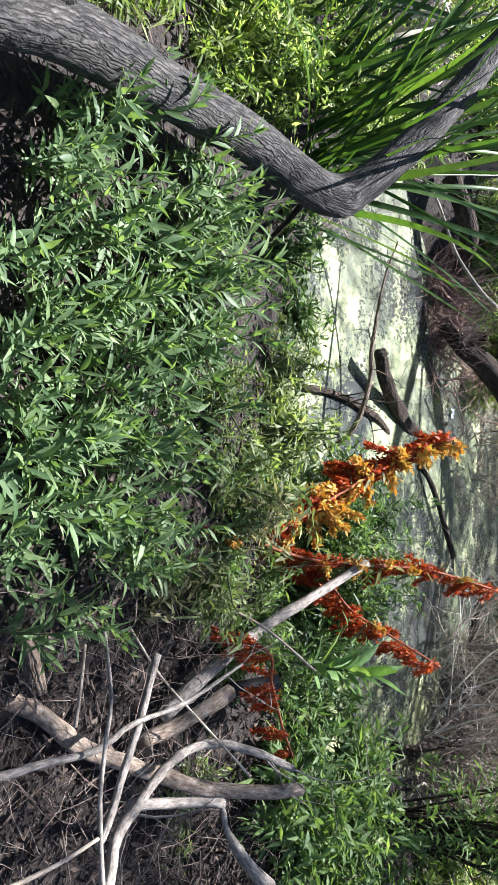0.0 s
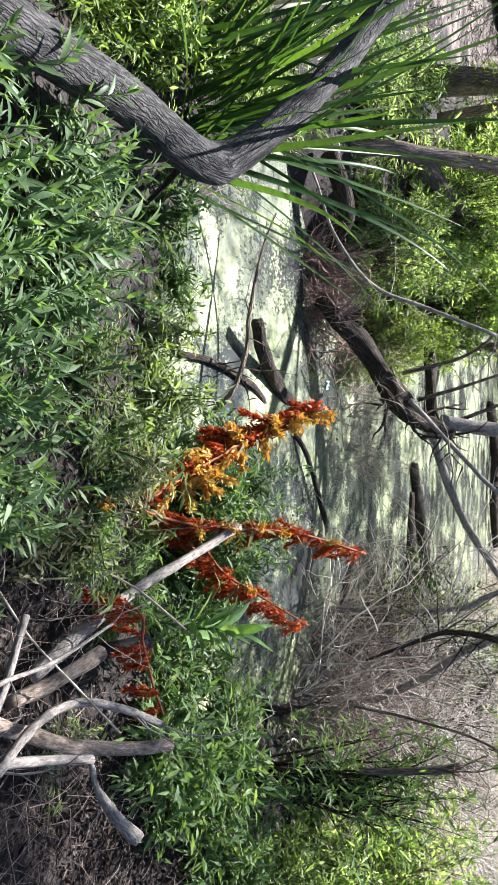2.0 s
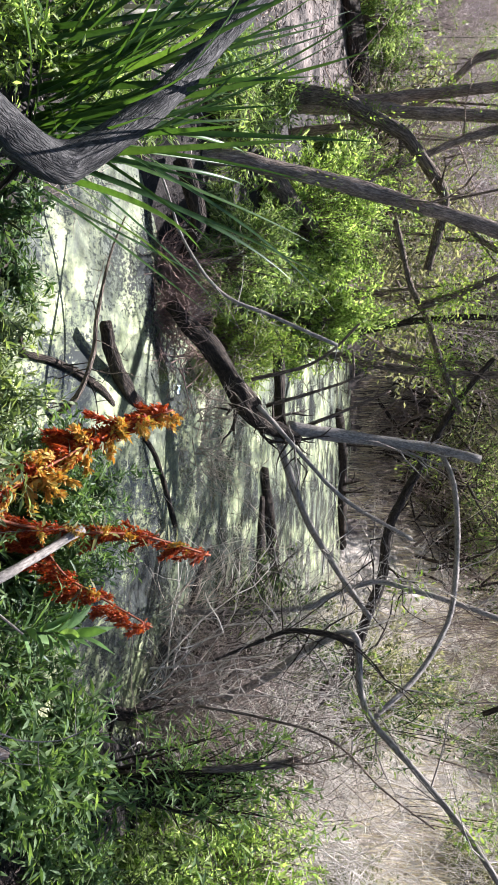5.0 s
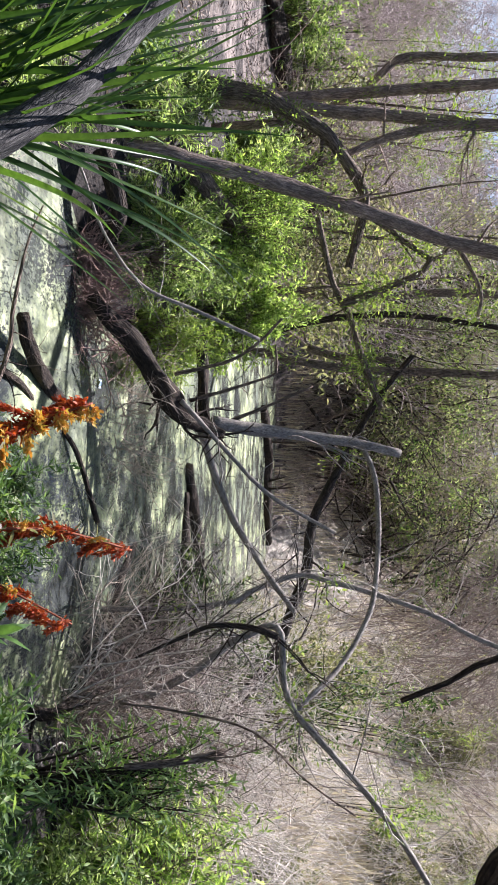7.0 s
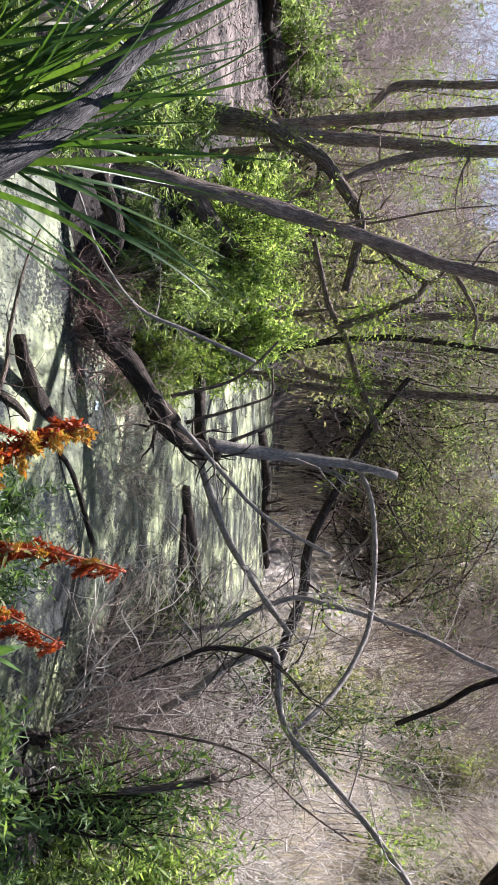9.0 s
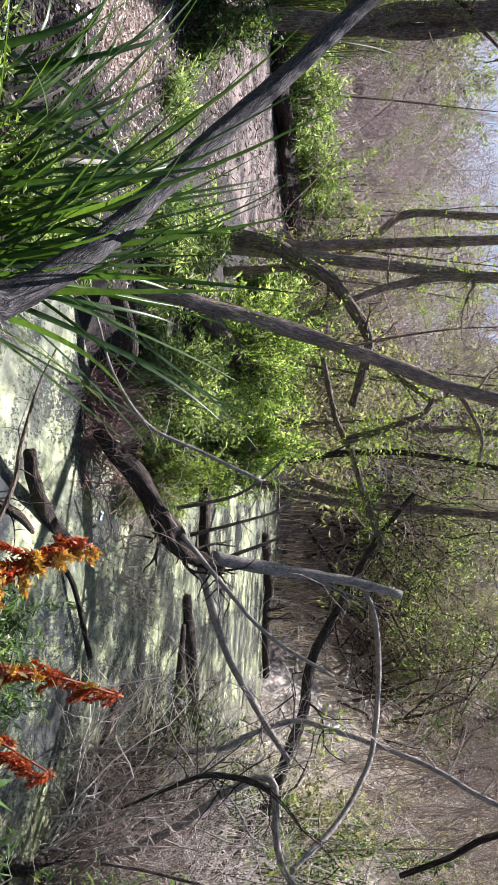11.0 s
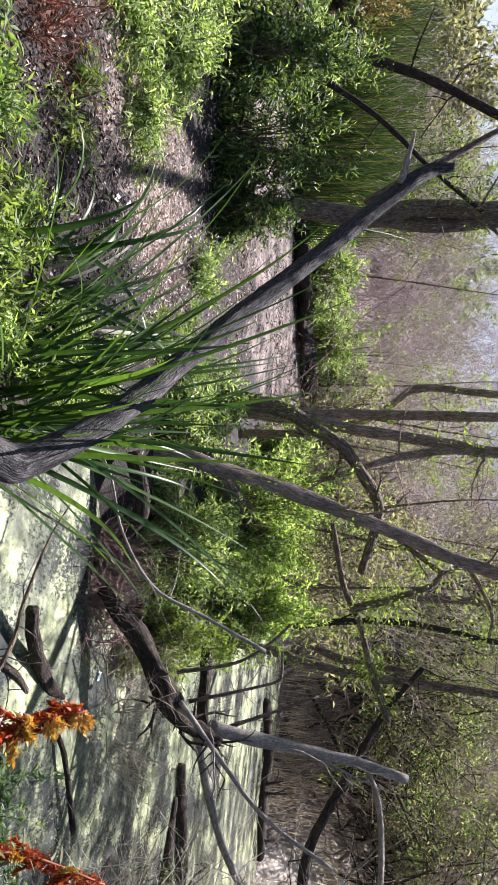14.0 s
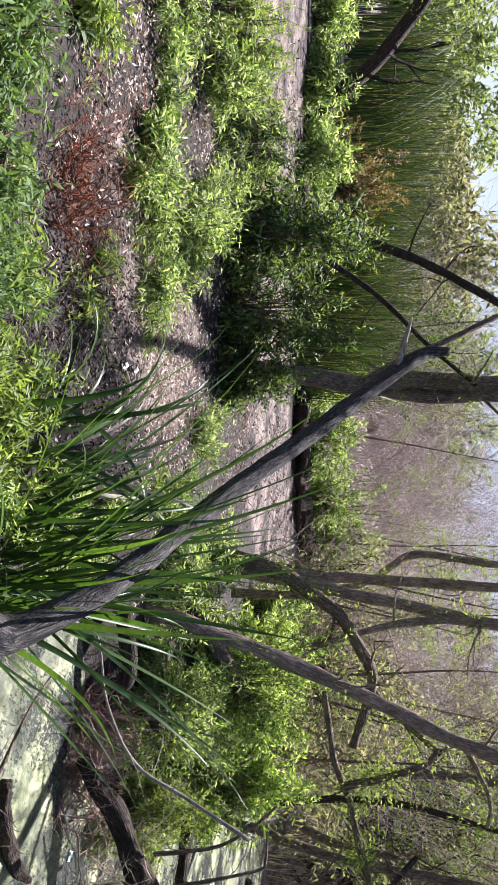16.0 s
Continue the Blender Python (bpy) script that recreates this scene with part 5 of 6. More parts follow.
shrub("low_plants", "sunlit weeds behind the low trunk", on_ground(-1.45, 1.9), (0.42, 0.45, 0.36), 220, M_BRIGHT, (0.06, 0.013), 22, seed=147, reach=0.14)
shrub("low_plants", "grey-green weeds behind the low trunk", on_ground(-1.4, 1.3), (0.4, 0.35, 0.32), 190, M_GREY, (0.055, 0.01), 26, seed=148, reach=0.13)
shrub("low_plants", "yellow-green weeds beyond the low trunk", on_ground(-1.95, 1.75), (0.45, 0.45, 0.3), 170, M_HERB_FAR, (0.055, 0.012), 22, seed=149, reach=0.14)
shrub("low_plants", "grey-green narrow-leaved weeds at the trunk's foot", on_ground(-1.25, 0.95), (0.35, 0.3, 0.28), 140, M_GREY, (0.06, 0.008), 26, seed=150, reach=0.14)
shrub("low_plants", "sunlit weeds between the trunk and the sedge", on_ground(-1.25, 2.35), (0.3, 0.3, 0.3), 140, M_LIME, (0.05, 0.012), 22, seed=156, reach=0.13)
shrub("low_plants", "yellow-green plants behind the sedge", on_ground(-1.65, 2.4), (0.5, 0.4, 0.34), 200, M_BRIGHT, (0.06, 0.014), 22, seed=45, reach=0.14)
shrub("low_plants", "small weeds at the edge of the clearing", on_ground(-2.6, 4.9), (0.3, 0.3, 0.25), 70, M_BRIGHT, (0.06, 0.015), 20, seed=151, reach=0.13)
shrub("low_plants", "small sunlit weeds beside the path", on_ground(-2.7, 5.5), (0.5, 0.4, 0.35), 110, M_HERB_FAR, (0.06, 0.015), 20, seed=152, reach=0.13)
shrub("low_plants", "small green weeds near the twin tree", on_ground(-3.5, 5.6), (0.45, 0.4, 0.3), 100, M_SUNNY, (0.06, 0.015), 20, seed=153, reach=0.13)
shrub("low_plants", "weeds at the foot of the upright trees", on_ground(-2.9, 6.6), (0.6, 0.4, 0.45), 120, M_SUNNY, (0.07, 0.017), 20, seed=154, reach=0.15)
shrub("low_plants", "sparse green weeds in the leaf litter", on_ground(-2.75, 2.75), (0.4, 0.35, 0.2), 50, M_BRIGHT, (0.06, 0.015), 20, seed=155, reach=0.12)
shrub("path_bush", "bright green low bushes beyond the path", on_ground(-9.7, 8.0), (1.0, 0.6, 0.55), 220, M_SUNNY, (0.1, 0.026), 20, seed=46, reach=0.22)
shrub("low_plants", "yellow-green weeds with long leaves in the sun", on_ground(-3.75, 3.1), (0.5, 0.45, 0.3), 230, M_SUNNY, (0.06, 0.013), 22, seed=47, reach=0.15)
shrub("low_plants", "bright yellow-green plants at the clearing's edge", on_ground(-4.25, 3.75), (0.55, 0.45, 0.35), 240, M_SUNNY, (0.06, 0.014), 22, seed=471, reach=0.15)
shrub("path_bush", "sunlit low bush beside the path", on_ground(-6.1, 4.9), (0.7, 0.5, 0.5), 160, M_BRIGHT, (0.09, 0.022), 20, seed=48, reach=0.2)
shrub("olive_bush", "olive and tan bush among the reeds", on_ground(-10.4, 8.9), (1.2, 0.8, 1.6), 480, M_TAN, (0.075, 0.028), 26, M_BARK, 49, reach=0.25)

# ---------- brush, litter, reeds, background ----------
bare_shrub("root_tangle", "tangle of dark roots and twigs on the far bank", (-0.75, 5.35, 0.02), (0.4, 0.2, 0.32), 80, M_ROOTBROWN, 51, 0.009, 2, kind="stuff")
bare_shrub("root_tangle", "mat of brown fibrous roots hanging over the water", (-0.92, 5.12, -0.02), (0.3, 0.12, 0.36), 170, M_ROOTBROWN, 59, 0.006, 1, kind="stuff")
bare_shrub("root_tangle", "tangle of pale dead twigs round the broken tree", (0.1, 5.9, 0.1), (0.35, 0.25, 0.5), 60, M_TWIG, 52, 0.005, 2, kind="stuff")
bare_shrub("dry_brush", "thicket of dry pale twigs over the water", (2.35, 5.2, 0.1), (0.5, 0.6, 1.0), 190, M_BROWNTWIG, 53, 0.006, 2, kind="stuff")
bare_shrub("dry_brush", "dense sunlit thicket of dry white twigs", (3.0, 6.5, 0.2), (0.8, 0.8, 1.5), 100, M_WHITETWIG, 54, 0.01, 2, kind="stuff")
bare_shrub("dry_brush", "dry brown thicket behind the creek", (0.8, 21.6, 0.1), (4.0, 0.8, 1.5), 130, M_TWIG, 55, 0.012, 2, kind="stuff")
bare_shrub("dry_brush", "sprawl of pale sunlit dead branches over the creek", (2.05, 5.1, 0.1), (0.4, 0.4, 0.95), 30, M_WHITETWIG, 65, 0.009, 2, kind="stuff")
bare_shrub("dry_brush", "pale dead branches in full sun", (2.5, 6.2, 0.3), (0.8, 0.6, 1.5), 60, M_WHITETWIG, 66, 0.01, 2, kind="stuff")
bare_shrub("dry_brush", "dense grey heap of fine dead twigs in the creek", (1.8, 5.6, 0.0), (0.5, 0.5, 0.85), 110, M_TWIG, 67, 0.005, 2, kind="stuff")
bare_shrub("dead_stalks", "dead pale stalks at the foot of the sedge", (-1.2, 3.25, 0.1), (0.25, 0.2, 0.5), 26, M_TWIG, 56, 0.003, 1, kind="stuff", up=0.4)
bare_shrub("twig_litter", "loose dead twigs on the near bank", (1.0, 1.6, 0.14), (0.6, 0.6, 0.35), 170, M_BROWNTWIG, 57, 0.0025, 1, kind="stuff", up=0.12)
bare_shrub("dead_stalks", "rust-brown dead fern stalks in the clearing", (-2.9, 2.2, 0.18), (0.25, 0.22, 0.4), 90, M_REDSTEM, 58, 0.004, 1, kind="stuff", up=0.6)


def litter(name, label, spots, n, seed, size=(0.03, 0.08), mat=M_LITTER):
    rng = np.random.RandomState(seed)
    P, Dn = [], []
    for k in range(n):
        cx, cy, sx, sy = spots[k % len(spots)]
        x, y = cx + rng.normal() * sx, cy + rng.normal() * sy
        z = height(x, y)
        if z < -0.02:
            continue
        P.append((x, y, z + 0.012 + rng.rand() * 0.02))
        Dn.append((rng.normal(), rng.normal(), rng.normal() * 0.25))
    acc = Acc()
    leaves(acc, P, Dn, rng.uniform(*size, len(P)), rng.uniform(0.006, 0.018, len(P)), LEAF_LOW, -0.2, rng, 0.45)
    tagged(part(name, acc, mat), label, "leaf litter", kind="stuff")


litter("leaf_litter", "brown fallen leaves on the near bank", [(0.8, 1.4, 0.5, 0.5), (-0.7, 1.2, 0.5, 0.5), (0.2, 1.7, 0.7, 0.4), (1.5, 2.2, 0.5, 0.5)], 9000, 61, (0.025, 0.06))
litter("leaf_litter", "dry fallen leaves on the sunlit clearing", [(-3.2, 3.0, 0.7, 0.8), (-3.4, 4.2, 0.5, 0.5), (-4.2, 2.3, 0.6, 0.4), (-3.3, 4.4, 0.4, 0.4), (-5.1, 3.4, 0.4, 0.5)], 10000, 62, (0.02, 0.05), M_DRYLITTER)
litter("leaf_litter", "leaves and crumbs in the clearing, coloured dark for shade", [(-3.0, 2.7, 0.5, 0.5), (-2.6, 2.4, 0.4, 0.3), (-2.5, 3.4, 0.35, 0.4)], 5000, 64, (0.02, 0.055))
litter("leaf_litter", "patch of rust-brown dead fern in the clearing", [(-2.95, 2.25, 0.13, 0.1)], 420, 65, (0.03, 0.07), M_RUST)
litter("leaf_litter", "dark fallen leaves below the willow", [(1.7, 2.6, 0.35, 0.35), (2.2, 3.0, 0.4, 0.3)], 5000, 66, (0.025, 0.06))
litter("leaf_litter", "dry leaves scattered along the path", [(-4.5, 6.9, 0.7, 0.7), (-3.2, 5.2, 0.7, 0.6), (-6.6, 5.6, 0.7, 0.4)], 6000, 63, (0.03, 0.07), M_DRYLITTER)


def reeds(name, label, at, sx, sy, n, tall, seed, mat=M_REED):
    rng = np.random.RandomState(seed)
    acc = Acc()
    for _ in range(n):
        x, y = at[0] + rng.uniform(-1, 1) * sx, at[1] + rng.uniform(-1, 1) * sy
        z = height(x, y)
        h = tall * rng.uniform(0.6, 1.15)
        a, lean = rng.uniform(0, 6.28), abs(rng.normal()) * 0.34 * h
        w = rng.uniform(0.006, 0.013)
        sx2, sy2 = math.cos(a + 1.57) * w, math.sin(a + 1.57) * w
        V = []
        for t in (0, 0.35, 0.7, 1):
            px, py, pz = x + math.cos(a) * lean * t * t, y + math.sin(a) * lean * t * t, z + h * t * (1 - 0.1 * t)
            k = 1 - t**2 * 0.95
            V += [(px + sx2 * k, py + sy2 * k, pz), (px - sx2 * k, py - sy2 * k, pz)]
        acc.add(V, [[0, 1, 3, 2], [2, 3, 5, 4], [4, 5, 7, 6]])
    tagged(part(name, acc, mat), label, "reeds", kind="stuff")


reeds("dry_grass", "pale dry grass on the sunlit slope", (4.6, 9.5), 2.2, 3.0, 4500, 0.45, 73, M_DEADBLADE)
reeds("dry_grass", "pale dry grass at the edge of the thicket", (3.4, 7.0), 0.9, 0.8, 900, 0.6, 74, M_DEADBLADE)
reeds("dry_grass", "dry grass on the brown slope behind the trees", (0.9, 20.8), 4.2, 0.6, 700, 0.7, 75, M_DEADBLADE)
reeds("dry_grass", "tan dry grass on the slope behind the pool", (0.8, 23.2), 5.0, 2.2, 1800, 0.5, 78, M_DEADBLADE)
reeds("dry_grass", "tall pale dry grass high on the slope", (7.5, 14.5), 4.5, 5.0, 6000, 0.55, 76, M_DEADBLADE)
reeds("dry_grass", "pale dry grass along the top of the slope", (10, 23), 6.0, 5.0, 6000, 0.7, 77, M_DEADBLADE)
reeds("reed_bed", "dense bed of tall green reeds behind the bushes", (-8.9, 9.9), 1.5, 0.9, 1500, 2.0, 71)
reeds("reed_bed", "tall green and yellow reeds beyond the path", (-13.4, 10.2), 2.6, 1.4, 2000, 2.4, 72)


def thicket(name, label, x0, x1, y0, y1, n, tall, mat, seed, radius=0.009, depth=2):
    rng = np.random.RandomState(seed)
    acc = Acc()
    for _ in range(n):
        x, y = rng.uniform(x0, x1), rng.uniform(y0, y1)
        sprout(acc, (x, y, height(x, y) - 0.03), (rng.normal() * 0.5, rng.normal() * 0.5, 1), tall * rng.uniform(0.5, 1.2), radius * rng.uniform(0.6, 1.3), rng, depth, 0.4)
    tagged(part(name, acc, mat), label, "brush", kind="stuff")


for _k, _r in enumerate(([(0.48, 8.86, 0.04, 0.04), (1.02, 9.21, 0.04, 0.06), (1.47, 9.57, 0.04, 0.075), (2.25, 10.0, 0.04, 0.06)], [(-0.47, 16.72, 0.05, 0.08), (0.5, 17.98, 0.05, 0.12), (1.53, 18.01, 0.05, 0.12), (2.67, 18.88, 0.05, 0.08)])):
    fallen("sunken_log", _r, M_DARKBARK, "dark rotten log lying across the algae", "log", sides=12, step=0.06, rough=0.5, ridges=5, twigs=5, twig_len=0.6, seed=51 + _k)
thicket("bare_thicket", "dark tangle of thin stems behind the creek", -3.0, 4.5, 22.5, 25, 70, 5.0, M_BROWNTWIG, 86, 0.022)
thicket("bare_thicket", "leafless brown brush on the slope behind the trees", -4.6, -2.6, 10.5, 16, 220, 2.4, M_BROWNTWIG, 81)
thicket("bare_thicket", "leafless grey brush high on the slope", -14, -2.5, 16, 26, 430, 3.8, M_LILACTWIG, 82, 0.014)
thicket("bare_thicket", "leafless brown brush high on the slope", -2.5, 3.5, 25, 31, 190, 5.2, M_BROWNTWIG, 88, 0.014)
thicket("bare_thicket", "brown brush where the dry slope begins", 4.2, 6.5, 14.5, 22, 260, 4.0, M_BROWNTWIG, 89, 0.014)
thicket("bare_thicket", "dry pale brush on the sunlit slope", 2.6, 8.5, 7.0, 15, 480, 1.7, M_WHITETWIG, 83, 0.007)
thicket("bare_thicket", "tangled pale brush higher on the dry slope", 4.5, 14, 14, 24, 420, 2.4, M_WHITETWIG, 87, 0.014)
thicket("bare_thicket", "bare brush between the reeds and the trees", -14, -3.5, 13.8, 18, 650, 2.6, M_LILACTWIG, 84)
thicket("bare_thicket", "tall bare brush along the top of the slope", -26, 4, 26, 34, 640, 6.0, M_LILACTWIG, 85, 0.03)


def in_pool(x, y):
    return y > 8 and creek_gap(x, y) < 0.4


def far_bushes(name, label, spots, mat, seed):
    for k, (x, y, r, h) in enumerate(spots):
        if not in_pool(x, y):
            shrub(name, label, on_ground(x, y, 0.05), (r, r, h), int(210 * r * h), mat, (0.08, 0.03), 26, M_BARK, seed + k, reach=0.35, shape=LEAF_FLAT)


far_bushes("slope_bush", "olive bush on the brown slope", [(-0.6, 11, 1.2, 2.2), (1.6, 11.5, 1.3, 2.4), (3.4, 10.5, 1.2, 2.6), (-2.6, 14, 1.2, 2.4), (0.5, 14.5, 1.5, 2.8), (-1.8, 11.4, 0.9, 2.0), (1.0, 12.0, 0.9, 2.6), (-0.8, 16, 1.6, 3.2)], M_OLIVE, 91)
far_bushes("slope_bush", "small olive bush in the dry grass", [(4.2, 10.6, 0.6, 1.2), (5.6, 9.6, 0.5, 1.1), (6.6, 12.2, 0.7, 1.4), (3.9, 8.6, 0.45, 1.0), (8.5, 16, 0.9, 1.8), (6.0, 15.5, 0.8, 1.8), (10.5, 19, 1.0, 2.2), (7.5, 20, 1.0, 2.2)], M_OLIVE, 191)
# The last four are an added backdrop, dark like shade between trees.
far_bushes("slope_bush", "dark green bush on the slope", [(2.2, 7.9, 0.8, 1.7), (2.4, 9.2, 0.9, 2.4), (-1.4, 12.6, 1.2, 2.6), (-12, 15, 2.2, 3.0), (-3.5, 28, 2.2, 4.5), (-0.5, 29, 2.4, 5.0), (2.5, 29, 2.4, 5.0), (5.0, 27.5, 2.0, 4.0)], M_DARK, 121)

for k, (x, y, rx, rz, m) in enumerate(((-4.9, 2.5, 0.5, 0.35, M_SUNNY), (-5.8, 3.2, 0.6, 0.6, M_BRIGHT), (-5.6, 4.2, 0.5, 0.85, M_DARK), (-5.3, 3.4, 0.45, 0.6, M_SUNNY), (-4.75, 4.1, 0.35, 0.35, M_SUNNY), (-2.95, 1.4, 0.35, 0.22, M_HERB_FAR), (-3.7, 1.65, 0.4, 0.2, M_BRIGHT), (-2.3, 1.6, 0.3, 0.22, M_HERB_FAR), (-6.2, 4.1, 0.5, 0.5, M_BRIGHT), (-6.0, 5.5, 0.4, 0.4, M_BRIGHT))):
    shrub("strip_bush", "leafy green plants between the clearing and the path", on_ground(x, y), (rx, rx, rz), 170, m, (0.065, 0.016), 22, M_BARK, 160 + k, reach=0.17, group="plants along the path")
for k, (x, y, rx, rz) in enumerate(((-12.0, 5.6, 0.9, 0.8), (-10.9, 6.3, 0.8, 0.8), (-9.9, 6.7, 0.7, 0.8), (-9.1, 7.3, 0.6, 0.8), (-8.5, 8.2, 0.6, 0.8), (-9.2, 9.0, 0.8, 1.0), (-8.5, 9.9, 0.8, 1.1), (-8.0, 10.9, 0.8, 1.2), (-7.4, 11.9, 0.8, 1.3), (-6.8, 12.9, 0.8, 1.3), (-6.2, 13.9, 0.8, 1.4), (-5.0, 14.6, 0.9, 1.4), (-3.2, 11.5, 0.9, 1.2), (-3.4, 10.0, 0.7, 1.0))):
    shrub("path_bush", "bright green low bush beside the path", on_ground(x, y), (rx, rx * 0.7, rz), 260, M_SUNNY, (0.1, 0.028), 20, M_BARK, 170 + k, reach=0.22, group="plants along the path")

for k, (x, y, rx, rz, m, n) in enumerate(((0.6, 12.4, 1.3, 5.4, M_OLIVE, 230), (2.6, 10.2, 0.9, 4.6, M_TAN, 170), (-0.4, 9.6, 0.9, 4.6, M_OLIVE, 200), (1.6, 12.6, 1.3, 5.4, M_DARK, 240), (2.9, 9.2, 0.8, 3.6, M_SUNNY, 130), (5.6, 12.0, 1.0, 2.6, M_SUNNY, 70), (7.6, 13.6, 1.2, 3.6, M_SUNNY, 90), (4.6, 13.5, 1.0, 3.2, M_SUNNY, 70), (-3.0, 10.6, 0.8, 2.6, M_SUNNY, 60), (-7.2, 14.6, 1.0, 4.2, M_SUNNY, 70), (-9.4, 13.2, 1.0, 4.0, M_OLIVE, 80), (-5.2, 15.4, 1.0, 4.6, M_SUNNY, 70), (2.9, 8.0, 0.6, 3.6, M_DARK, 110), (1.2, 14.5, 1.3, 6.0, M_DARK, 170), (3.2, 14.0, 1.2, 5.0, M_OLIVE, 150), (-1.6, 13.6, 1.1, 5.4, M_OLIVE, 150), (-0.7, 9.9, 0.7, 4.4, M_TAN, 110), (-0.9, 10.4, 0.8, 4.6, M_OLIVE, 150), (0.9, 11, 0.9, 5.4, M_SUNNY, 150), (2.4, 10.6, 1.0, 5.2, M_OLIVE, 170), (-0.2, 12.0, 1.2, 6.0, M_OLIVE, 190))):
    if in_pool(x, y):
        continue
    shrub("tangled_tree", "tangled small tree with sparse olive leaves", on_ground(x, y), (rx, 0.7, rz), n, m, (0.065, 0.022), 20, M_DARKBARK, 180 + k, reach=0.3, category="tree", group="tangled trees behind the creek", low=0.7, every=10)



def sapling(at, tall, lean, label, seed, mat=M_SUNNY):
    """A thin upright stem with side twigs, each ending in a small loose clump of leaves."""
    rng = np.random.RandomState(seed)
    e = thing("sapling", at, label, "tree", "leafy saplings on the far bank")
    line = smooth_line([(0, 0, 0, 0.02), (lean * 0.3, 0.05, tall * 0.4, 0.016), (lean * 0.8, 0, tall * 0.75, 0.011), (lean, 0.05, tall, 0.005)], 0.1)
    acc = Acc()
    tube(acc, line, 7, 0.2, seed)
    stem = part("stem", acc, M_BARK, e)
    wood, leaf = Acc(), Acc()
    for _ in range(rng.randint(16, 26)):
        p = line[rng.randint(len(line) // 4, len(line)), :3]
        way = rng.normal(size=3) * (1, 1, 0.3) + (0, 0, 0.5)
        way /= np.linalg.norm(way)
        ln = rng.uniform(0.25, 0.8)
        wood.twig([(*p, 0.006), (*(p + way * ln * 0.5 + (0, 0, 0.03)), 0.004), (*(p + way * ln), 0.002)])
        m = rng.randint(24, 60)
        P = p + way * ln * rng.uniform(0.8, 1.05, (m, 1)) + rng.normal(size=(m, 3)) * 0.07
        leaves(leaf, P, way * 0.6 + rng.normal(size=(m, 3)), rng.uniform(0.035, 0.06, m), rng.uniform(0.012, 0.02, m), LEAF_LOW, 0.25, rng, 0.3)
    tagged(part("branchwork", wood, M_BARK, stem), kind="stuff")
    part("foliage", leaf, mat, stem, "loose clumps of pale yellow-green leaves")


for k, (x, y, tall, lean) in enumerate(((-3.9, 9.2, 3.2, 0.3), (-2.6, 9.6, 3.6, -0.4), (-4.9, 12.8, 3.4, 0.5), (-6.4, 14.2, 4.0, -0.3), (-8.2, 13.0, 3.8, 0.4), (-2.2, 8.4, 2.8, 0.3), (-1.6, 9.4, 3.2, -0.2), (-3.4, 13.0, 4.6, 0.3), (-9.6, 11.6, 3.6, -0.4), (-7.2, 15.4, 5.0, 0.5), (-5.6, 15.8, 5.0, -0.4), (-4.2, 11.2, 2.4, 0.2), (-1.9, 12.6, 4.4, 0.4), (3.4, 9.6, 3.0, -0.3), (4.6, 12.0, 3.6, 0.4))):
    sapling(on_ground(x, y), tall, lean, "thin sapling with loose pale yellow-green leaves", 400 + k, (M_BRIGHT, M_OLIVE)[k % 2])


def scrub_tree(at, tall, label, seed, bark, mat):
    """A many-stemmed scrub tree: crooked forking limbs down to fine twigs, leaf clumps at some of the tips."""
    rng = np.random.RandomState(seed)
    e = thing("scrub_tree", at, label, "tree", "scrub trees behind the pool")
    leaf = Acc()
    for k in range(3):
        acc, tips = Acc(), []
        sprout(acc, (rng.normal() * 0.3, rng.normal() * 0.3, -0.05), (rng.normal() * 0.45, rng.normal() * 0.35, 1), tall * rng.uniform(0.7, 1.1), 0.05 * rng.uniform(0.6, 1.2), rng, 3, 0.5, 4, tips)
        part("limb", acc, bark, e)
        for p, way, ln in tips:
            if p[2] > 0.3 * tall and rng.rand() < 0.85:
                m = rng.randint(10, 22)
                P = p + rng.normal(size=(m, 3)) * 0.13
                leaves(leaf, P, way + rng.normal(size=(m, 3)) * 0.8, rng.uniform(0.08, 0.14, m), rng.uniform(0.03, 0.055, m), LEAF_LOW, 0.25, rng, 0.3)
    if leaf.n:
        part("foliage", leaf, mat, e, "small clumps of olive leaves")


_rng = np.random.RandomState(77)
for k in range(44):
    x, y = _rng.uniform(-4.5, 6.0), 21.2 + 5.5 * (k / 44) ** 0.8
    scrub_tree(on_ground(x, y), _rng.uniform(3.2, 5.6), "tangled dark scrub tree with sparse olive leaves", 500 + k, (M_DARKBARK, M_DARKBARK, M_BROWNTWIG)[k % 3], (M_OLIVE, M_DARK, M_OLIVE, M_SUNNY)[k % 4])
for k in range(7):
    x, y = _rng.uniform(-4.0, -2.4), _rng.uniform(11.5, 15)
    scrub_tree(on_ground(x, y), _rng.uniform(1.6, 2.8), "small tangled scrub tree with brown twigs", 560 + k, (M_DARKBARK, M_BROWNTWIG)[k % 2], M_OLIVE)

fallen("bank_edge", [(-9.0, 6.7, 0.32, 0.08), (-8.3, 7.6, 0.4, 0.11), (-7.8, 10.0, 0.45, 0.12), (-7.1, 11.2, 0.48, 0.12), (-6.5, 12.2, 0.5, 0.11), (-5.8, 13.4, 0.55, 0.12)], M_DARKBARK, "dark undercut edge of earth and roots along the path", "bank", sides=16, step=0.07, rough=1.3, seed=41)

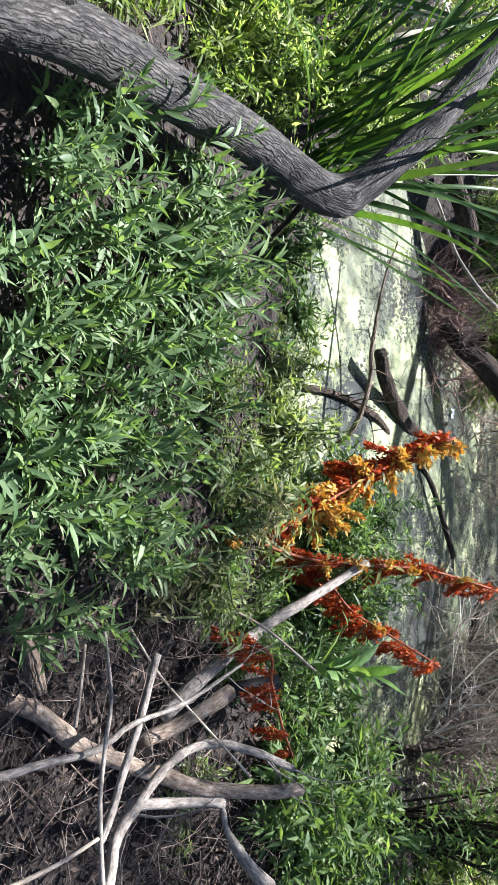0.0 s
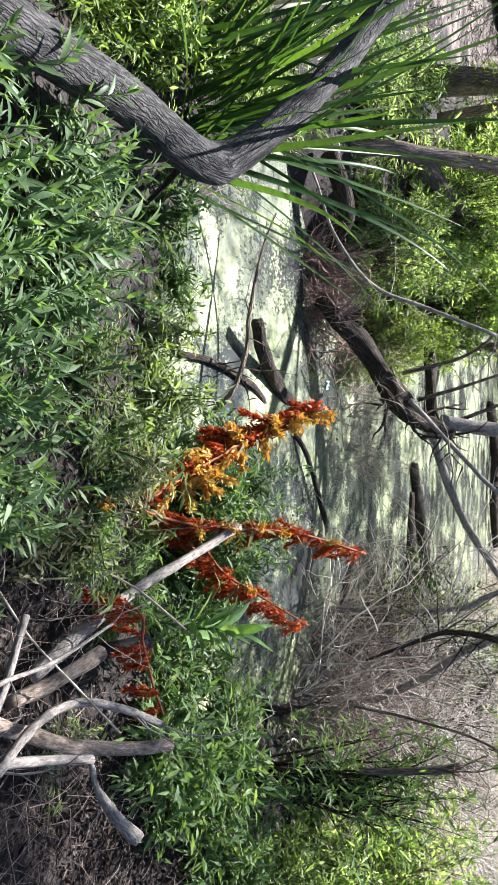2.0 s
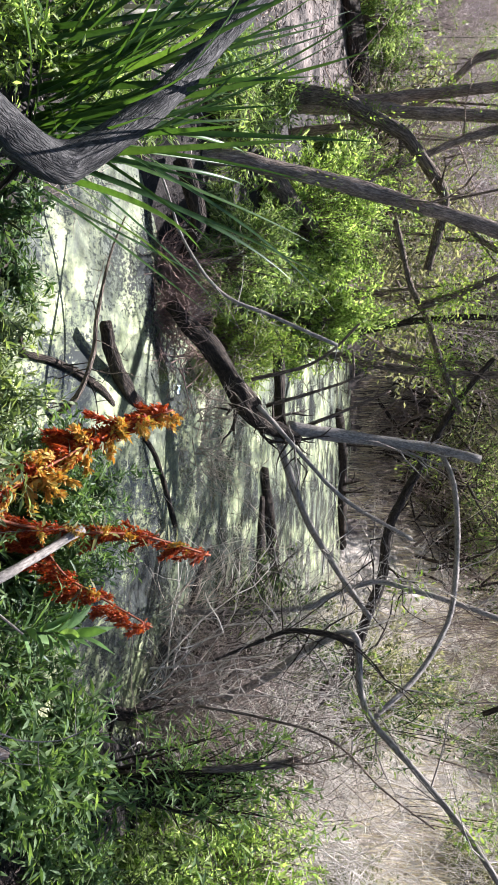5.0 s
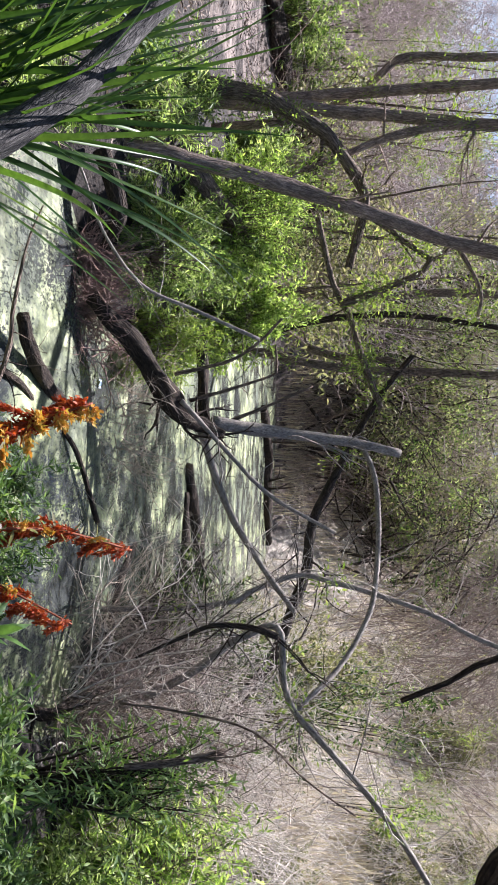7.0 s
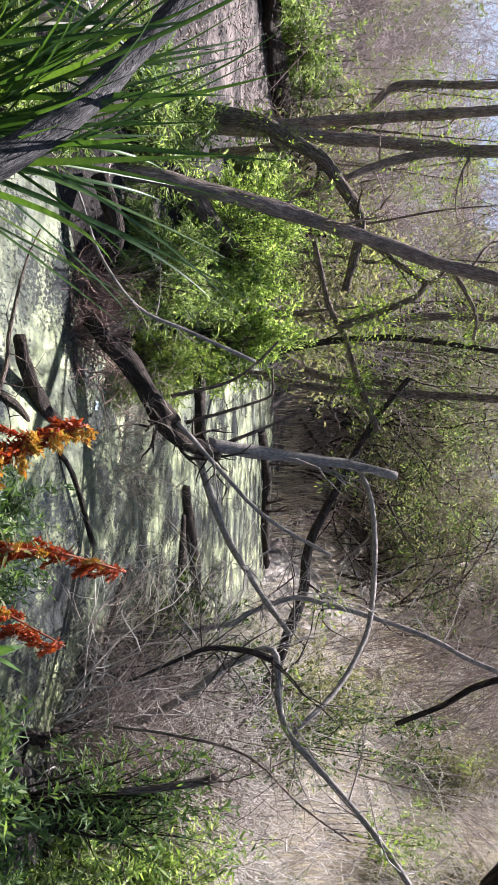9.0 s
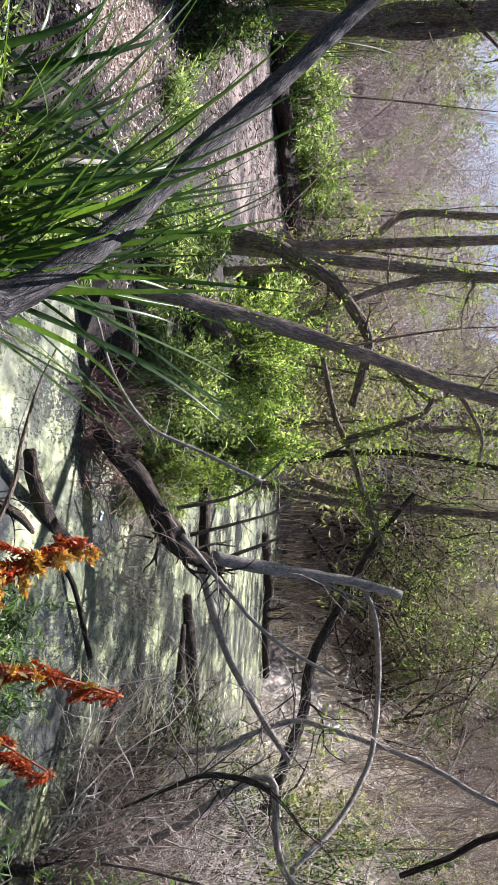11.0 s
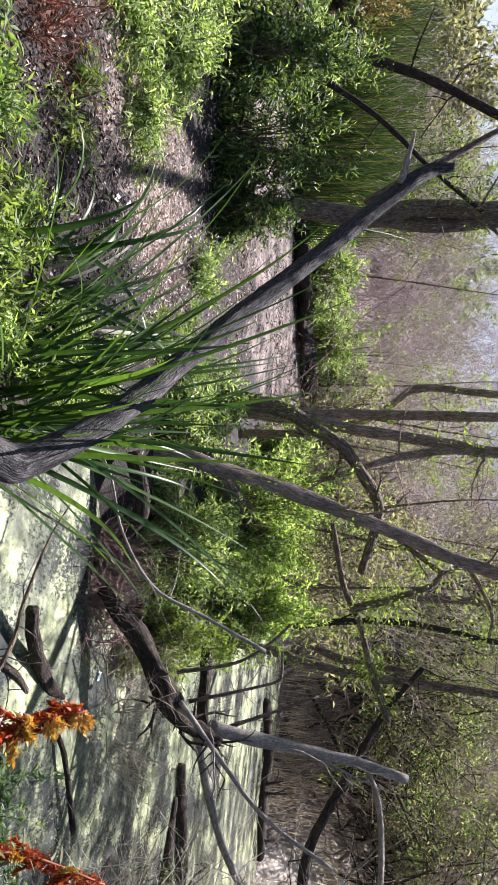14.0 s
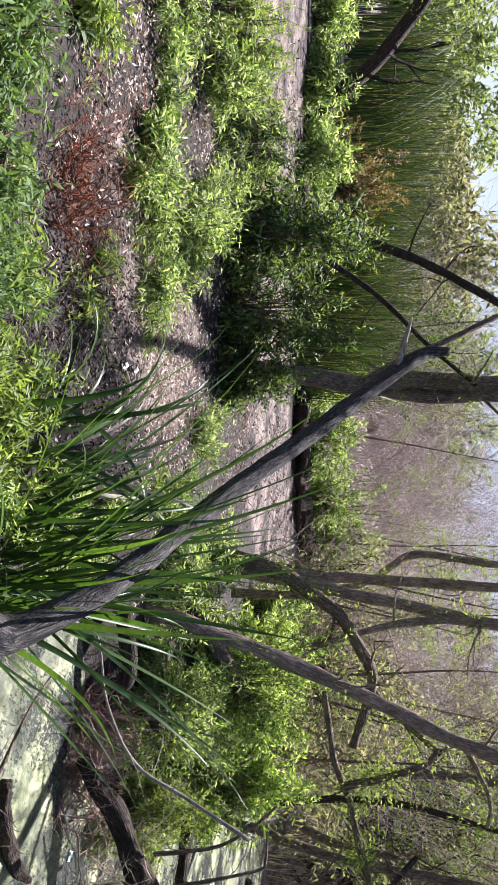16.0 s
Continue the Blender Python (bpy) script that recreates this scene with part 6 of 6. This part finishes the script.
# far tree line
# The hazy look of these trees comes from leaf colour alone.
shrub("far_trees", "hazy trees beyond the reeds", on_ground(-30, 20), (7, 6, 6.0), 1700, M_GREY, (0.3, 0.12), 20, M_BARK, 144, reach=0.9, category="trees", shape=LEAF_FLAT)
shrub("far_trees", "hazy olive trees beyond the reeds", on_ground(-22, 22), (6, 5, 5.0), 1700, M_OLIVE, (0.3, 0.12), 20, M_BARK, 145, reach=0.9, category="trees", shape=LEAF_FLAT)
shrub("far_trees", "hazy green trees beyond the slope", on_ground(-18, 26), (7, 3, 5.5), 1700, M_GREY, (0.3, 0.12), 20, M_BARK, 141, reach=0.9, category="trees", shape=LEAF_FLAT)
shrub("far_trees", "hazy trees on top of the slope", on_ground(-4, 34), (9, 3, 4.5), 1700, M_OLIVE, (0.3, 0.12), 20, M_BARK, 142, reach=0.9, category="trees", shape=LEAF_FLAT)
shrub("far_trees", "olive trees on top of the slope", on_ground(12, 32), (8, 3, 5), 600, M_SUNNY, (0.3, 0.12), 20, M_BARK, 143, reach=0.9, category="trees", shape=LEAF_FLAT)


# ---------- scraps and stone ----------
def scrap(at, size, label, col, seed):
    m, nt, bs = material("plastic")
    bs.inputs["Base Color"].default_value = (*col, 1)
    bs.inputs["Roughness"].default_value = 0.4
    rng = np.random.RandomState(seed)
    acc = Acc()
    n = 6
    V = [(size * (i / n - 0.5) + rng.normal() * size * 0.05, size * 0.7 * (j / n - 0.5), 0.25 * size * rng.rand() + 0.1 * size * math.sin(i)) for j in range(n + 1) for i in range(n + 1)]
    F = np.array([(j * (n + 1) + i, j * (n + 1) + i + 1, (j + 1) * (n + 1) + i + 1, (j + 1) * (n + 1) + i) for j in range(n) for i in range(n)])
    acc.add(V, F)
    ob = part("plastic_scrap", acc, m, smooth=False)
    ob.location = at
    tagged(ob, label, "litter", "scraps of litter")


scrap((-0.22, 5.55, 0.01), 0.06, "crumpled pale blue plastic scrap on the algae", (0.55, 0.68, 0.8), 1)
scrap((-2.8, 3.55, height(-2.8, 3.55) + 0.02), 0.06, "small white scrap on the leaf litter", (0.8, 0.8, 0.78), 3)
scrap((-2.92, 3.76, height(-2.92, 3.76) + 0.02), 0.05, "small crumpled white scrap on the litter", (0.8, 0.8, 0.78), 4)


def boulder(at, size, label, seed):
    m, nt, bs = material("pale_stone")
    co = nt.nodes.new("ShaderNodeTexCoord").outputs["Object"]
    nt.links.new(ramp(nt, noise_node(nt, co, 7, 6, 0.7).outputs[0], [(0.3, (0.22, 0.19, 0.16)), (0.7, (0.5, 0.46, 0.4))]), bs.inputs["Base Color"])
    bs.inputs["Roughness"].default_value = 0.9
    bm = bmesh.new()
    bmesh.ops.create_icosphere(bm, subdivisions=4, radius=1)
    for v in bm.verts:
        v.co *= 1 + 0.35 * noise.noise(v.co * 1.3 + Vector((seed, 0, 0))) + 0.08 * noise.noise(v.co * 5)
        v.co = Vector((v.co.x * size, v.co.y * size * 0.8, v.co.z * size * 0.7))
    me = bpy.data.meshes.new("boulder")
    bm.to_mesh(me)
    bm.free()
    me.materials.append(m)
    ob = new("boulder", me)
    ob.location = at
    tagged(ob, label, "rock")


boulder((3.35, 12.2, height(3.35, 12.2) + 0.1), 0.45, "pale rounded boulder on the dry slope", 2)
boulder((4.1, 12.9, height(4.1, 12.9) + 0.1), 0.35, "small pale boulder on the dry slope", 5)

shrub("low_plants", "sparse plants among the dead branches", on_ground(1.25, 2.2), (0.25, 0.2, 0.18), 24, M_GREY, (0.05, 0.012), 18, seed=312, reach=0.12)
bare_shrub("twig_litter", "fine dead twigs below the willow", (1.8, 2.6, 0.14), (0.5, 0.5, 0.35), 60, M_BROWNTWIG, 313, 0.0025, 1, kind="stuff", up=0.12)
bare_shrub("dry_brush", "dark dense heap of dead brush beside the creek", (2.35, 6.1, 0.05), (0.7, 0.5, 1.0), 240, M_DARKBARK, 314, 0.007, 2, kind="stuff")

bare_shrub("dry_brush", "thick pale sunlit dead stems on the dry slope", (3.4, 7.2, 0.2), (0.9, 0.9, 1.7), 50, M_WHITETWIG, 315, 0.014, 2, kind="stuff")
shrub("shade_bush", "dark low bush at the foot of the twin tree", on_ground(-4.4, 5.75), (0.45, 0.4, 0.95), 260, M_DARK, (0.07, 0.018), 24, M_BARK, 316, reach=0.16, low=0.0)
shrub("low_plants", "sunlit yellow-green weeds spreading over the litter", on_ground(-3.55, 3.6), (0.4, 0.35, 0.28), 150, M_SUNNY, (0.06, 0.013), 22, seed=317, reach=0.14)
litter("leaf_litter", "dark scattered leaves on the trodden path", [(-4.6, 7.4, 0.8, 0.8), (-6.0, 9.2, 0.9, 1.0), (-5.4, 11.0, 0.7, 1.0), (-8.0, 6.4, 1.0, 0.6)], 5000, 318, (0.04, 0.1))

shrub("water_plant", "dusty grey-green weed at the edge of the algae", on_ground(-0.22, 2.45), (0.2, 0.2, 0.26), 46, M_GREY, (0.05, 0.013), 18, seed=330, reach=0.11)
shrub("water_plant", "dusty weed between the herbs and the water", on_ground(0.01, 2.41), (0.22, 0.22, 0.26), 46, M_GREY, (0.05, 0.013), 18, seed=331, reach=0.11)
shrub("water_plant", "pale weed growing over the algae", on_ground(-0.48, 2.72), (0.18, 0.18, 0.2), 46, M_FRESH, (0.05, 0.013), 18, seed=332, reach=0.11)
shrub("water_plant", "dusty weed with small leaves over the algae", on_ground(-0.16, 2.77), (0.2, 0.2, 0.22), 46, M_GREY, (0.05, 0.013), 18, seed=333, reach=0.11)
shrub("water_plant", "low dusty olive plant among the herbs", on_ground(0.23, 2.23), (0.2, 0.2, 0.22), 46, M_OLIVE, (0.05, 0.013), 18, seed=334, reach=0.11)
shrub("water_plant", "small green weed at the water", on_ground(0.14, 2.83), (0.2, 0.2, 0.25), 46, M_FRESH, (0.05, 0.013), 18, seed=335, reach=0.11)
shrub("water_plant", "dusty plants at the edge of the litter", on_ground(0.47, 2.06), (0.2, 0.2, 0.2), 46, M_GREY, (0.05, 0.013), 18, seed=336, reach=0.11)
shrub("water_plant", "dry dusty plants beside the litter", on_ground(0.5, 1.9), (0.18, 0.18, 0.16), 46, M_OLIVE, (0.05, 0.013), 18, seed=337, reach=0.11)
shrub("water_plant", "green weed below the bent trunk", on_ground(-0.69, 2.53), (0.2, 0.2, 0.24), 46, M_FRESH, (0.05, 0.013), 18, seed=338, reach=0.11)

bare_shrub("dry_brush", "pale sunlit dead stems scattered over the dry slope", (4.6, 9.6, 0.4), (1.5, 1.6, 1.6), 70, M_WHITETWIG, 341, 0.013, 2, kind="stuff")
bare_shrub("dry_brush", "brown dead stems scattered over the dry slope", (4.8, 10.4, 0.4), (1.6, 1.8, 1.5), 60, M_BROWNTWIG, 342, 0.012, 2, kind="stuff")
bare_shrub("dry_brush", "pale sunlit brush higher on the dry slope", (7.5, 15.0, 1.2), (3.0, 3.0, 2.2), 120, M_WHITETWIG, 343, 0.016, 2, kind="stuff")
